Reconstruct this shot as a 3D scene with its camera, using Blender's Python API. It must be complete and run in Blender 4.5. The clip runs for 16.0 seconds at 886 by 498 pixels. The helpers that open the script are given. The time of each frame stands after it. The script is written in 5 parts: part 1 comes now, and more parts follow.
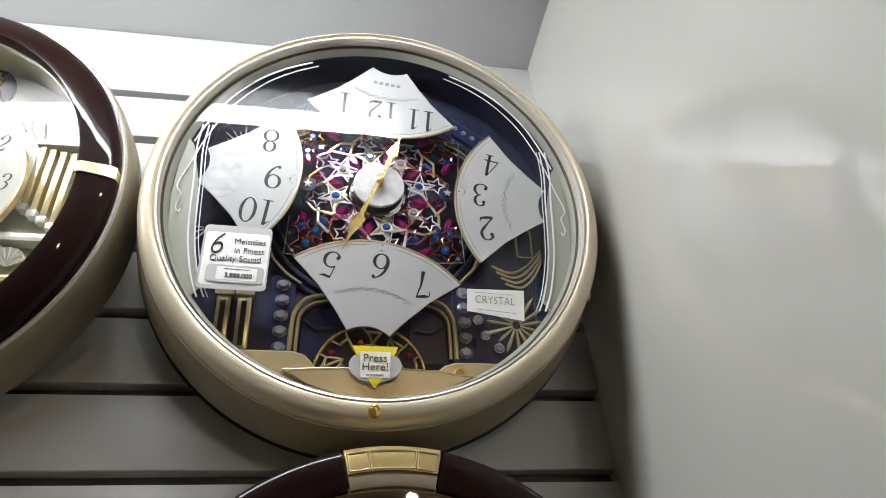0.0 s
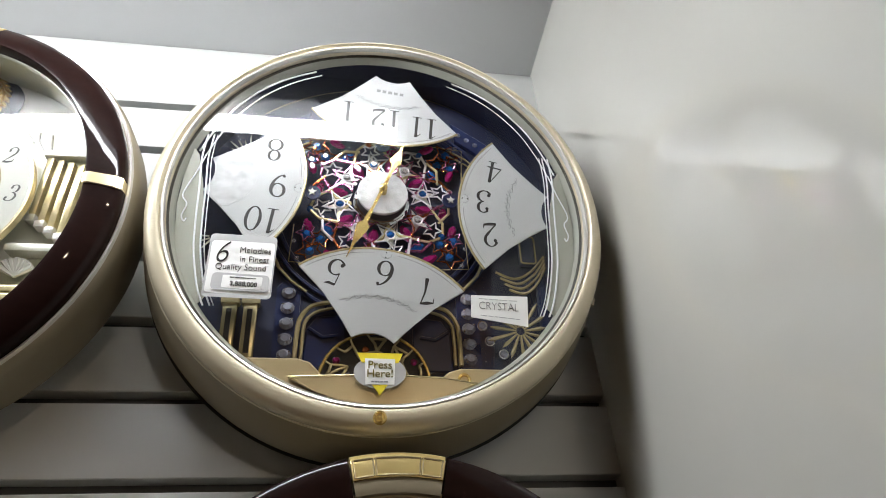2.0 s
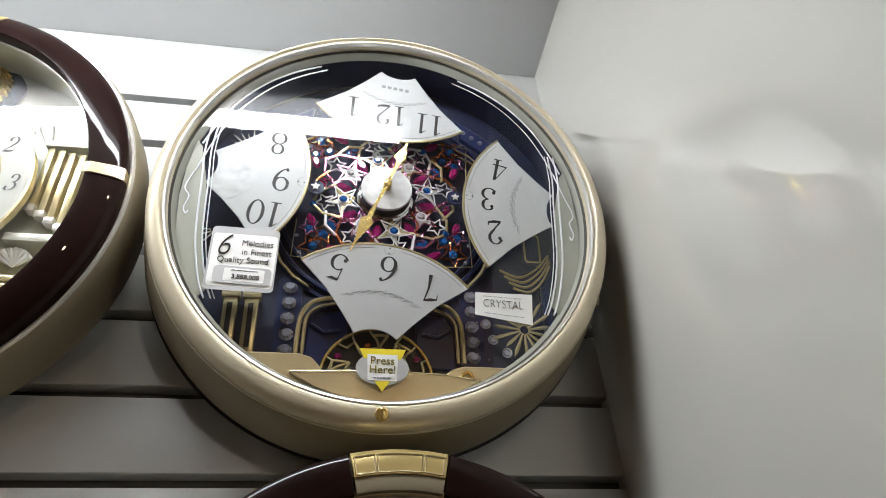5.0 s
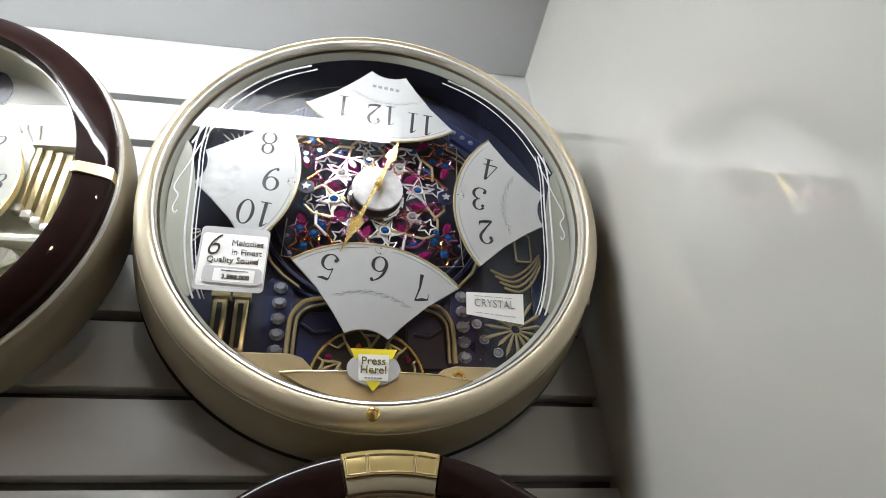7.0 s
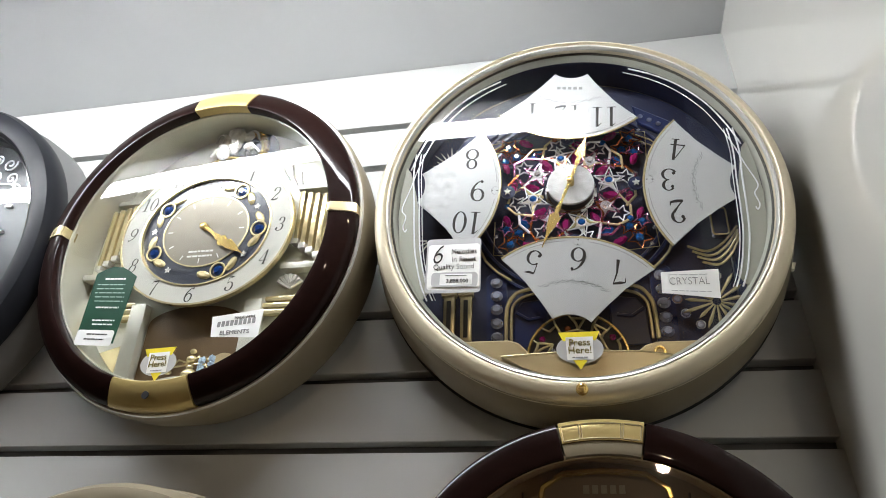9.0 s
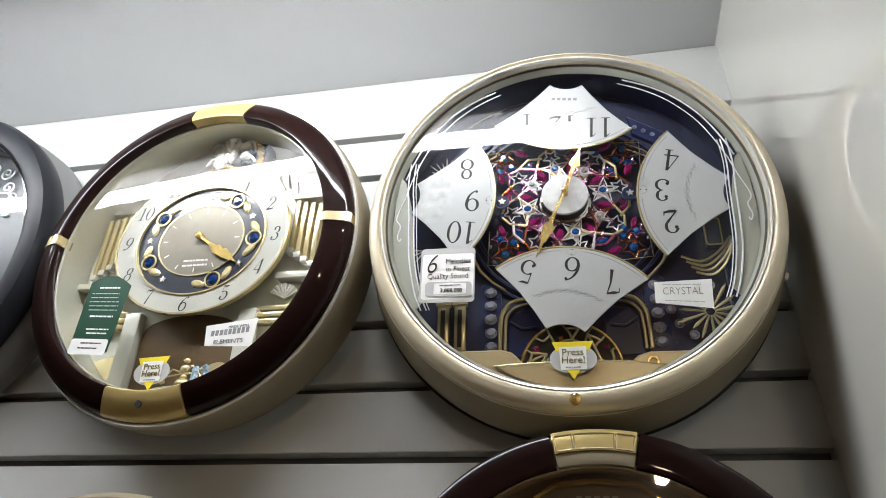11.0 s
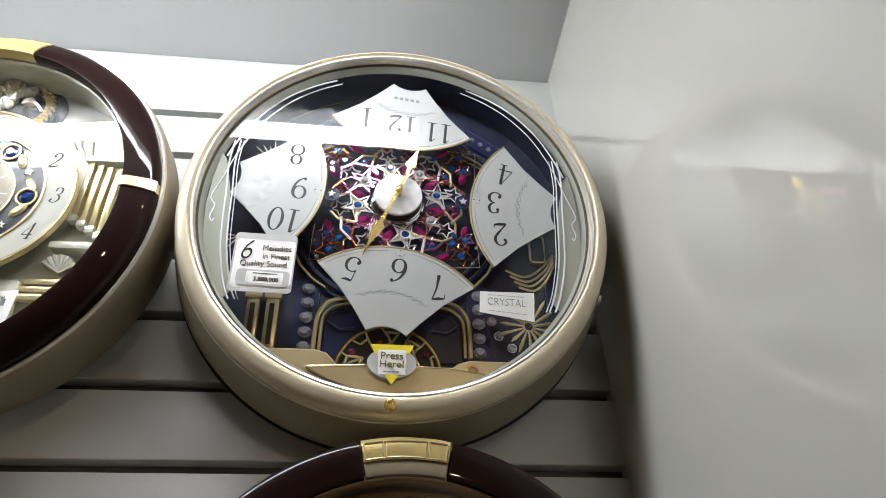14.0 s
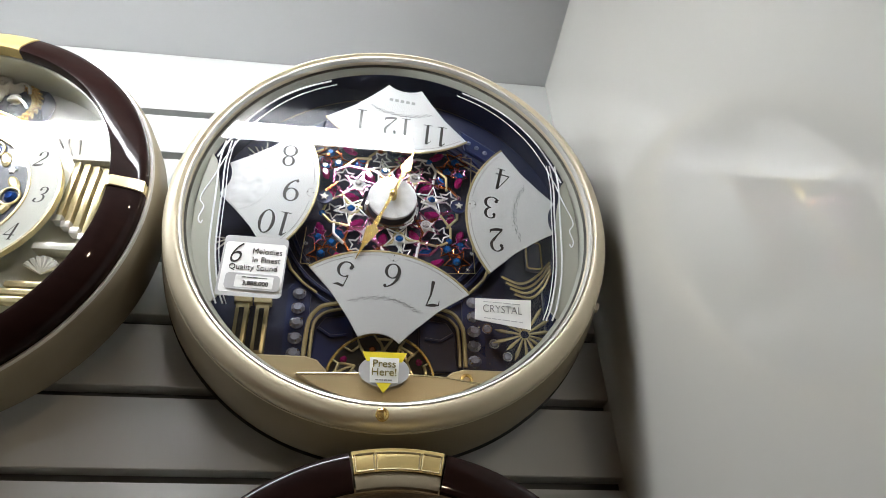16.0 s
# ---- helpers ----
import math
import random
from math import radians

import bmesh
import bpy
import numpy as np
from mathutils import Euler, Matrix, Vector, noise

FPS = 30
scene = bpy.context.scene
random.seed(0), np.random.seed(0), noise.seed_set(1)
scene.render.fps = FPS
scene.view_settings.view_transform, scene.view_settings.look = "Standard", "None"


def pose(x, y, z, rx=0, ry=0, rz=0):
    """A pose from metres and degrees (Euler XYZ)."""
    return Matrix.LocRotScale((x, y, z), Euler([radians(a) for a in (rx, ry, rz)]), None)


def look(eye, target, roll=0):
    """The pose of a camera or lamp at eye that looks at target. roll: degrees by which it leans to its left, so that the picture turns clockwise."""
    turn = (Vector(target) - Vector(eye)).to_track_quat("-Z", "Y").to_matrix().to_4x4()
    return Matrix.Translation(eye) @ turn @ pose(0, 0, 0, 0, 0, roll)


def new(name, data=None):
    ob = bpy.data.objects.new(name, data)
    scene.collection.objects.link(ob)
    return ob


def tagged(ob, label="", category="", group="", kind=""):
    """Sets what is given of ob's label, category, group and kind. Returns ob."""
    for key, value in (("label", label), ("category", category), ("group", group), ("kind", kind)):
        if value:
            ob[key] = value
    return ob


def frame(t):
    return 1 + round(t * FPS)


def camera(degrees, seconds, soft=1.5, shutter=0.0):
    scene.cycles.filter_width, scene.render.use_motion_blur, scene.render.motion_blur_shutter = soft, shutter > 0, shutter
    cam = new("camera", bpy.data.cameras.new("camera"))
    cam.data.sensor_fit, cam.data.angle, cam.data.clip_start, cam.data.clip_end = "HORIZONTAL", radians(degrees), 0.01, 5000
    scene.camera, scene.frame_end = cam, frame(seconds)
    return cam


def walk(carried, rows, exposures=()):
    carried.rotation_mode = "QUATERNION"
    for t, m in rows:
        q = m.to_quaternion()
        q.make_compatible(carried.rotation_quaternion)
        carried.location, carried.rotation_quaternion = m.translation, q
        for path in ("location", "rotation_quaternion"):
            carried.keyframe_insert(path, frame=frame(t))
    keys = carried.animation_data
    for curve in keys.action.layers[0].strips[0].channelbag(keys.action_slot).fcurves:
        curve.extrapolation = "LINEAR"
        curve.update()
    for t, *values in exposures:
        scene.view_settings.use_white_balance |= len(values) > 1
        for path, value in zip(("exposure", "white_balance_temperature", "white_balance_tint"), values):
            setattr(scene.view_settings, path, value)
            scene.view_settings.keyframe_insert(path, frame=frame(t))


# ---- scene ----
cam = camera(67.25, 16.0, soft=0.9)
PATH = [
    (0, (0.1194, -0.5568, -0.1915), (0.4383, 0.9932, 1.0315), -4.36),
    (0.5, (0.1169, -0.5554, -0.1919), (0.4239, 0.9887, 1.0417), -4.22),
    (1, (0.1183, -0.5585, -0.1928), (0.4196, 0.9817, 1.0469), -4.50),
    (1.5, (0.1201, -0.5598, -0.1926), (0.4179, 0.9882, 1.0382), -4.15),
    (2, (0.1206, -0.5600, -0.1930), (0.4218, 0.9815, 1.0451), -4.49),
    (2.5, (0.1205, -0.5580, -0.1943), (0.4190, 0.9853, 1.0424), -4.32),
    (3, (0.1187, -0.5587, -0.1973), (0.4160, 0.9807, 1.0444), -4.03),
    (3.5, (0.1179, -0.5590, -0.1951), (0.4135, 0.9701, 1.0597), -4.36),
    (4, (0.1175, -0.5544, -0.1949), (0.4165, 0.9811, 1.0512), -4.09),
    (6.5, (0.1150, -0.5479, -0.1964), (0.4336, 0.9708, 1.0653), -4.09),
    (7, (0.1162, -0.5483, -0.1952), (0.4509, 0.9759, 1.0559), -4.57),
    (7.5, (0.1163, -0.5533, -0.1993), (0.3793, 0.9681, 1.0720), -3.80),
    (8, (0.1237, -0.5763, -0.2055), (0.1777, 0.9918, 1.0346), -1.65),
    (8.5, (0.1378, -0.6097, -0.2140), (-0.1007, 0.9698, 0.9893), 2.47),
    (9, (0.1504, -0.6325, -0.2170), (-0.2198, 0.9581, 0.9375), 3.81),
    (11.5, (0.1559, -0.6311, -0.2199), (-0.2065, 0.9365, 0.9681), 3.97),
    (12, (0.1567, -0.6315, -0.2228), (-0.1981, 0.9366, 0.9669), 4.00),
    (12.5, (0.1568, -0.6229, -0.2204), (-0.1212, 0.9647, 0.9638), 3.44),
    (13, (0.1444, -0.6014, -0.2173), (0.1527, 0.9641, 1.0274), -0.03),
    (13.5, (0.1366, -0.5790, -0.2156), (0.2970, 0.9747, 1.0335), -1.51),
    (14, (0.1363, -0.5811, -0.2180), (0.3388, 0.9609, 1.0394), -2.15),
    (14.5, (0.1345, -0.5707, -0.2127), (0.3741, 0.9688, 1.0413), -2.57),
    (15, (0.1324, -0.5739, -0.2182), (0.3843, 0.9596, 1.0407), -2.81),
    (15.5, (0.1329, -0.5689, -0.2138), (0.3670, 0.9647, 1.0485), -2.25),
    (16, (0.1364, -0.5704, -0.2082), (0.3579, 0.9613, 1.0586), -2.02),
]
walk(cam, [(t, look(eye, target, roll)) for t, eye, target, roll in PATH])

# ---- world and light ----
world = bpy.data.worlds.new("world")
scene.world = world
world.use_nodes = True
world.node_tree.nodes["Background"].inputs[0].default_value = (0.9, 0.95, 1.0, 1)
world.node_tree.nodes["Background"].inputs[1].default_value = 0.05


# ---- materials ----
def material(name, colour, rough=0.5, metal=0.0, vary=0.08, scale=60.0, bump=0.0, bump_scale=400.0, coat=0.0, emit=None, power=0.0,
             transmission=0.0, ior=1.45, rough_vary=0.08, grain=None, specular=0.5):
    m = bpy.data.materials.new(name)
    m.use_nodes = True
    nt = m.node_tree
    b = nt.nodes["Principled BSDF"]
    b.inputs["Roughness"].default_value = rough
    b.inputs["Metallic"].default_value = metal
    b.inputs["Coat Weight"].default_value = coat
    b.inputs["Coat Roughness"].default_value = 0.035
    b.inputs["IOR"].default_value = ior
    b.inputs["Specular IOR Level"].default_value = specular
    b.inputs["Transmission Weight"].default_value = transmission
    b.inputs["Base Color"].default_value = (*colour, 1)
    if emit:
        b.inputs["Emission Color"].default_value = (*emit, 1)
        b.inputs["Emission Strength"].default_value = power
    tc = nt.nodes.new("ShaderNodeTexCoord")
    if vary:
        mp = nt.nodes.new("ShaderNodeMapping")
        mp.inputs["Scale"].default_value = grain or (1, 1, 1)
        nt.links.new(tc.outputs["Object"], mp.inputs["Vector"])
        n1 = nt.nodes.new("ShaderNodeTexNoise")
        n1.inputs["Scale"].default_value = scale
        n1.inputs["Detail"].default_value = 6
        n2 = nt.nodes.new("ShaderNodeTexNoise")
        n2.inputs["Scale"].default_value = scale * 0.12
        n2.inputs["Detail"].default_value = 3
        add = nt.nodes.new("ShaderNodeMath")
        add.operation = "ADD"
        for n in (n1, n2):
            nt.links.new(mp.outputs[0], n.inputs["Vector"])
        nt.links.new(n1.outputs[0], add.inputs[0])
        nt.links.new(n2.outputs[0], add.inputs[1])
        half = nt.nodes.new("ShaderNodeMath")
        half.operation = "MULTIPLY"
        half.inputs[1].default_value = 0.5
        nt.links.new(add.outputs[0], half.inputs[0])
        r = nt.nodes.new("ShaderNodeValToRGB")
        r.color_ramp.elements[0].position, r.color_ramp.elements[1].position = 0.3, 0.7
        r.color_ramp.elements[0].color = (*[c * (1 - vary) for c in colour], 1)
        r.color_ramp.elements[1].color = (*[min(1, c * (1 + vary)) for c in colour], 1)
        nt.links.new(half.outputs[0], r.inputs[0])
        nt.links.new(r.outputs[0], b.inputs["Base Color"])
        mr = nt.nodes.new("ShaderNodeMapRange")
        mr.inputs[1].default_value, mr.inputs[2].default_value = 0.3, 0.7
        mr.inputs[3].default_value = max(0.02, rough * (1 - rough_vary * 2))
        mr.inputs[4].default_value = min(1, rough * (1 + rough_vary * 2))
        nt.links.new(n2.outputs[0], mr.inputs[0])
        nt.links.new(mr.outputs[0], b.inputs["Roughness"])
    if bump:
        n3 = nt.nodes.new("ShaderNodeTexNoise")
        n3.inputs["Scale"].default_value = bump_scale
        n3.inputs["Detail"].default_value = 4
        nt.links.new(tc.outputs["Object"], n3.inputs["Vector"])
        bp = nt.nodes.new("ShaderNodeBump")
        bp.inputs["Strength"].default_value = bump
        bp.inputs["Distance"].default_value = 0.0006
        nt.links.new(n3.outputs[0], bp.inputs["Height"])
        nt.links.new(bp.outputs[0], b.inputs["Normal"])
    return m


def clear_pane(name, haze=0.004, tint=(0.97, 0.98, 0.98)):
    """Clear acrylic: transparent, with a mirror-like skin and a faint rough lobe that imitates lens bloom."""
    m = bpy.data.materials.new(name)
    m.use_nodes = True
    nt = m.node_tree
    nt.nodes.remove(nt.nodes["Principled BSDF"])
    tr = nt.nodes.new("ShaderNodeBsdfTransparent")
    tr.inputs[0].default_value = (*tint, 1)
    gl = nt.nodes.new("ShaderNodeBsdfGlossy")
    gl.inputs["Roughness"].default_value = 0.012
    hz = nt.nodes.new("ShaderNodeBsdfGlossy")
    hz.inputs["Roughness"].default_value = 0.22
    lw = nt.nodes.new("ShaderNodeLayerWeight")
    lw.inputs[0].default_value = 0.5
    pw = nt.nodes.new("ShaderNodeMath")
    pw.operation = "POWER"
    pw.inputs[1].default_value = 5.0
    nt.links.new(lw.outputs["Facing"], pw.inputs[0])
    fr = nt.nodes.new("ShaderNodeMath")
    fr.operation = "MULTIPLY_ADD"
    fr.inputs[1].default_value, fr.inputs[2].default_value = 0.92, 0.07
    nt.links.new(pw.outputs[0], fr.inputs[0])
    mix = nt.nodes.new("ShaderNodeMixShader")
    mix2 = nt.nodes.new("ShaderNodeMixShader")
    mix2.inputs[0].default_value = haze
    nt.links.new(fr.outputs[0], mix.inputs[0])
    nt.links.new(tr.outputs[0], mix.inputs[1])
    nt.links.new(gl.outputs[0], mix.inputs[2])
    nt.links.new(mix.outputs[0], mix2.inputs[1])
    nt.links.new(hz.outputs[0], mix2.inputs[2])
    nt.links.new(mix2.outputs[0], nt.nodes["Material Output"].inputs[0])
    return m


LAMINATE = material("white_laminate", (0.55, 0.555, 0.545), 0.42, vary=0.03, scale=8, bump=0.03, bump_scale=900)
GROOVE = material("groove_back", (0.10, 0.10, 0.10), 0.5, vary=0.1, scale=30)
PANEL_WALL = material("gloss_panel", (0.68, 0.67, 0.62), 0.035, vary=0.03, scale=5, rough_vary=0.3, specular=0.6, coat=0.78)
CEILING = material("ceiling_paint", (0.40, 0.405, 0.405), 0.75, vary=0.03, scale=10, bump=0.05, bump_scale=300)
SHOP = material("shop_paint", (0.16, 0.09, 0.045), 0.7, vary=0.05, scale=4)
FLOOR_TILE = material("floor_tile", (0.20, 0.095, 0.04), 0.35, vary=0.1, scale=3)
CHAMPAGNE = material("champagne_lacquer", (0.62, 0.55, 0.40), 0.36, metal=0.2, vary=0.04, scale=30, coat=0.15, bump=0.03, bump_scale=1500)
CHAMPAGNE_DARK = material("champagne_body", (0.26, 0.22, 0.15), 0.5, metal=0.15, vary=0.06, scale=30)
GOLD = material("polished_gold", (0.85, 0.62, 0.22), 0.2, metal=0.75, vary=0.05, scale=80)
PALE_GOLD = material("pale_gold", (0.78, 0.66, 0.38), 0.24, metal=0.6, vary=0.06, scale=80)
BRASS = material("brass", (0.52, 0.40, 0.16), 0.32, metal=0.35, vary=0.08, scale=50)
WIRE_SILVER = material("silver_wire", (0.84, 0.84, 0.86), 0.22, metal=0.45, vary=0.05)
CHROME = material("chrome", (0.85, 0.85, 0.86), 0.07, metal=1.0, vary=0.0)
MAHOGANY = material("mahogany_gloss", (0.012, 0.0045, 0.0038), 0.45, vary=0.3, scale=40, grain=(1, 3, 1), coat=0.34, specular=0.04)
BLACK_LACQUER = material("black_lacquer", (0.016, 0.017, 0.021), 0.38, vary=0.15, scale=40, specular=0.18)
DARK = material("dark_plastic", (0.02, 0.02, 0.02), 0.45, vary=0.1)
NAVY = material("navy_back", (0.010, 0.015, 0.046), 0.55, vary=0.2, scale=40)
NAVY_GLOSS = material("navy_relief", (0.009, 0.018, 0.072), 0.32, vary=0.1, scale=60, coat=0.2)
WHITE_ENAMEL = material("white_dial", (0.52, 0.52, 0.52), 0.3, vary=0.02, scale=40, coat=0.2)
IVORY = material("ivory_dial", (0.46, 0.45, 0.40), 0.4, vary=0.03, scale=40)
INK = material("black_ink", (0.015, 0.014, 0.013), 0.4, vary=0.0)
GREY_INK = material("grey_ink", (0.25, 0.25, 0.25), 0.5, vary=0.0)
YELLOW_INK = material("yellow_ink", (0.80, 0.66, 0.03), 0.45, vary=0.04)
PAPER = material("white_card", (0.80, 0.80, 0.78), 0.5, vary=0.02, scale=60)
STICKER_GREY = material("grey_label", (0.45, 0.45, 0.45), 0.5, vary=0.03)
GREEN_CARD = material("green_card", (0.004, 0.048, 0.025), 0.35, vary=0.08, scale=50)
SILVER_BEAD = material("silver_bead", (0.84, 0.82, 0.76), 0.22, metal=0.45, vary=0.03)
SILVER_FACE = material("silver_face", (0.60, 0.59, 0.51), 0.36, metal=0.3, vary=0.06, scale=25, grain=(1, 8, 1))
BRONZE_FACE = material("bronze_face", (0.44, 0.34, 0.20), 0.45, metal=0.15, vary=0.08, scale=30)
PALE_STRIP = material("pale_trim", (0.40, 0.40, 0.34), 0.35, vary=0.04, scale=30)
LINE_WHITE = material("white_line", (0.85, 0.86, 0.88), 0.3, vary=0.0)
CRYSTAL = material("clear_crystal", (0.95, 0.96, 1.0), 0.03, transmission=0.85, ior=1.6, vary=0.0)
RUBY = material("rose_stone", (0.24, 0.012, 0.10), 0.1, vary=0.25, scale=200, coat=0.8)
SAPPHIRE = material("blue_stone", (0.014, 0.10, 0.33), 0.1, vary=0.25, scale=200, coat=0.8)
AMBER = material("copper_wire", (0.62, 0.19, 0.07), 0.2, metal=0.9, vary=0.1)
LILAC_WIRE = material("lilac_wire", (0.70, 0.27, 0.50), 0.2, metal=0.9, vary=0.2, scale=120)
SLATE = material("slate_face", (0.05, 0.053, 0.06), 0.35, vary=0.15, scale=40)
PANE = clear_pane("clear_acrylic")
TUBE_GLOW = material("tube_glow", (1, 1, 1), 0.4, vary=0.0, emit=(0.945, 0.972, 1.0), power=80.0)
DOWNLIGHT_GLOW = material("downlight_glow", (1, 1, 1), 0.4, vary=0.0, emit=(1.0, 0.80, 0.56), power=330.0)
GREY_STEEL = material("grey_steel", (0.17, 0.17, 0.17), 0.5, vary=0.05)
HOUSING = material("white_steel", (0.75, 0.75, 0.74), 0.4, vary=0.03)


def marble(name):
    m = material(name, (0.60, 0.60, 0.60), 0.25, vary=0.3, scale=120, bump=0.5, bump_scale=200, coat=0.4)
    return m


PEARL = marble("mother_of_pearl")


# ---- building helpers ----
def finish(name, bm, mat, smooth=True, outward=True):
    me = bpy.data.meshes.new(name)
    if outward:
        bmesh.ops.recalc_face_normals(bm, faces=bm.faces)
    bm.to_mesh(me)
    bm.free()
    me.materials.append(mat)
    if smooth:
        me.polygons.foreach_set("use_smooth", [True] * len(me.polygons))
        me.set_sharp_from_angle(angle=radians(38))
    return me


def part(name, bm, mat, parent=None, label="", smooth=True):
    ob = new(name, finish(name, bm, mat, smooth))
    ob.parent = parent
    return tagged(ob, label)


def thing(name, m, label, category, group=""):
    ob = new(name)
    ob.empty_display_size = 0.02
    ob.matrix_basis = m
    return tagged(ob, label, category, group)


def add_box(bm, x0, x1, y0, y1, z0, z1, bevel=0.0, turn=None):
    made = bmesh.ops.create_cube(bm, size=1)["verts"]
    m = Matrix.Translation(((x0 + x1) / 2, (y0 + y1) / 2, (z0 + z1) / 2)) @ Matrix.Diagonal((x1 - x0, y1 - y0, z1 - z0, 1))
    bmesh.ops.transform(bm, matrix=m, verts=made)
    if bevel:
        edges = list({e for v in made for e in v.link_edges})
        made = bmesh.ops.bevel(bm, geom=edges, offset=bevel, segments=2, affect="EDGES", profile=0.6)["verts"]
    if turn:
        bmesh.ops.transform(bm, matrix=turn, verts=made)
    return bm


def box(*a, **k):
    return add_box(bmesh.new(), *a, **k)


def lathe(rings, a0=0.0, a1=360.0, seg=120, cap=True):
    """Rings of (radius, depth, centre height), swept about the z axis between two angles (0 right, 90 up)."""
    bm = bmesh.new()
    whole = abs(a1 - a0) >= 359.9
    n = seg if whole else max(3, int(seg * abs(a1 - a0) / 360))
    cols = []
    for i in range(n if whole else n + 1):
        a = radians(a0 + (a1 - a0) * i / n)
        cols.append([bm.verts.new((r * math.cos(a), cy + r * math.sin(a), w)) for r, w, cy in rings])
    for i in range(n):
        p, q = cols[i], cols[(i + 1) % len(cols)]
        for j in range(len(rings) - 1):
            bm.faces.new((p[j], p[j + 1], q[j + 1], q[j]))
    if cap and not whole:
        for c in (cols[0], cols[-1]):
            if len(c) > 2:
                bm.faces.new(c)
    return bm


def solid_lathe(rings, **k):
    """As lathe, with the profile closed on itself."""
    return lathe(list(rings) + [rings[0]], **k) if k.get("a1", 360) - k.get("a0", 0) >= 359.9 else lathe_closed(rings, **k)


def lathe_closed(rings, a0, a1, seg=120):
    bm = bmesh.new()
    n = max(3, int(seg * abs(a1 - a0) / 360))
    cols = []
    for i in range(n + 1):
        a = radians(a0 + (a1 - a0) * i / n)
        cols.append([bm.verts.new((r * math.cos(a), cy + r * math.sin(a), w)) for r, w, cy in rings])
    m = len(rings)
    for i in range(n):
        for j in range(m):
            bm.faces.new((cols[i][j], cols[i][(j + 1) % m], cols[i + 1][(j + 1) % m], cols[i + 1][j]))
    bm.faces.new(cols[0])
    bm.faces.new(cols[-1])
    return bm


def add_plate(bm, pts, w0, w1, bevel=0.0):
    """A flat plate with the outline pts (x, y), between the depths w0 and w1."""
    low = [bm.verts.new((x, y, w0)) for x, y in pts]
    top = [bm.verts.new((x, y, w1)) for x, y in pts]
    n = len(pts)
    f = bm.faces.new(top)
    bm.faces.new(list(reversed(low)))
    for i in range(n):
        bm.faces.new((low[i], low[(i + 1) % n], top[(i + 1) % n], top[i]))
    if bevel:
        bmesh.ops.bevel(bm, geom=list(f.edges), offset=bevel, segments=1, affect="EDGES")
    return bm


def plate(pts, w0, w1, bevel=0.0):
    return add_plate(bmesh.new(), pts, w0, w1, bevel)


def arc(cx, cy, r, a0, a1, n=24, ry=None):
    return [(cx + r * math.cos(radians(a0 + (a1 - a0) * i / n)), cy + (ry or r) * math.sin(radians(a0 + (a1 - a0) * i / n))) for i in range(n + 1)]


def add_wire(bm, pts, rad, sides=6, closed=False):
    """A tube of radius rad (one number, or one for each point) along 3D points."""
    pts = [Vector(p) for p in pts]
    rads = rad if isinstance(rad, (list, tuple)) else [rad] * len(pts)
    loops = []
    n = len(pts)
    for i, p in enumerate(pts):
        a = pts[(i - 1) % n] if (closed or i) else p
        b = pts[(i + 1) % n] if (closed or i < n - 1) else p
        d = (b - a).normalized() if (b - a).length > 1e-9 else Vector((1, 0, 0))
        ref = Vector((0, 0, 1)) if abs(d.z) < 0.9 else Vector((1, 0, 0))
        u = d.cross(ref).normalized()
        v = d.cross(u)
        loops.append([bm.verts.new(p + (u * math.cos(2 * math.pi * k / sides) + v * math.sin(2 * math.pi * k / sides)) * rads[i]) for k in range(sides)])
    for i in range(n if closed else n - 1):
        p, q = loops[i], loops[(i + 1) % n]
        for k in range(sides):
            bm.faces.new((p[k], p[(k + 1) % sides], q[(k + 1) % sides], q[k]))
    if not closed:
        bm.faces.new(loops[0])
        bm.faces.new(loops[-1])
    return bm


def wire(pts, rad, sides=6, closed=False):
    return add_wire(bmesh.new(), pts, rad, sides, closed)


def add_gem(bm, x, y, w, rx, ry, h, turn=0.0, sides=8):
    """A cut stone: a table, a crown and a girdle."""
    t = radians(turn)
    rows = []
    for k, d in ((1.0, 0.0), (0.96, h * 0.35), (0.55, h)):
        row = []
        for i in range(sides):
            a = 2 * math.pi * (i + 0.5) / sides
            px, py = rx * k * math.cos(a), ry * k * math.sin(a)
            row.append(bm.verts.new((x + px * math.cos(t) - py * math.sin(t), y + px * math.sin(t) + py * math.cos(t), w + d)))
        rows.append(row)
    for p, q in zip(rows, rows[1:]):
        for i in range(sides):
            bm.faces.new((p[i], p[(i + 1) % sides], q[(i + 1) % sides], q[i]))
    bm.faces.new(rows[-1])
    bm.faces.new(list(reversed(rows[0])))
    return bm


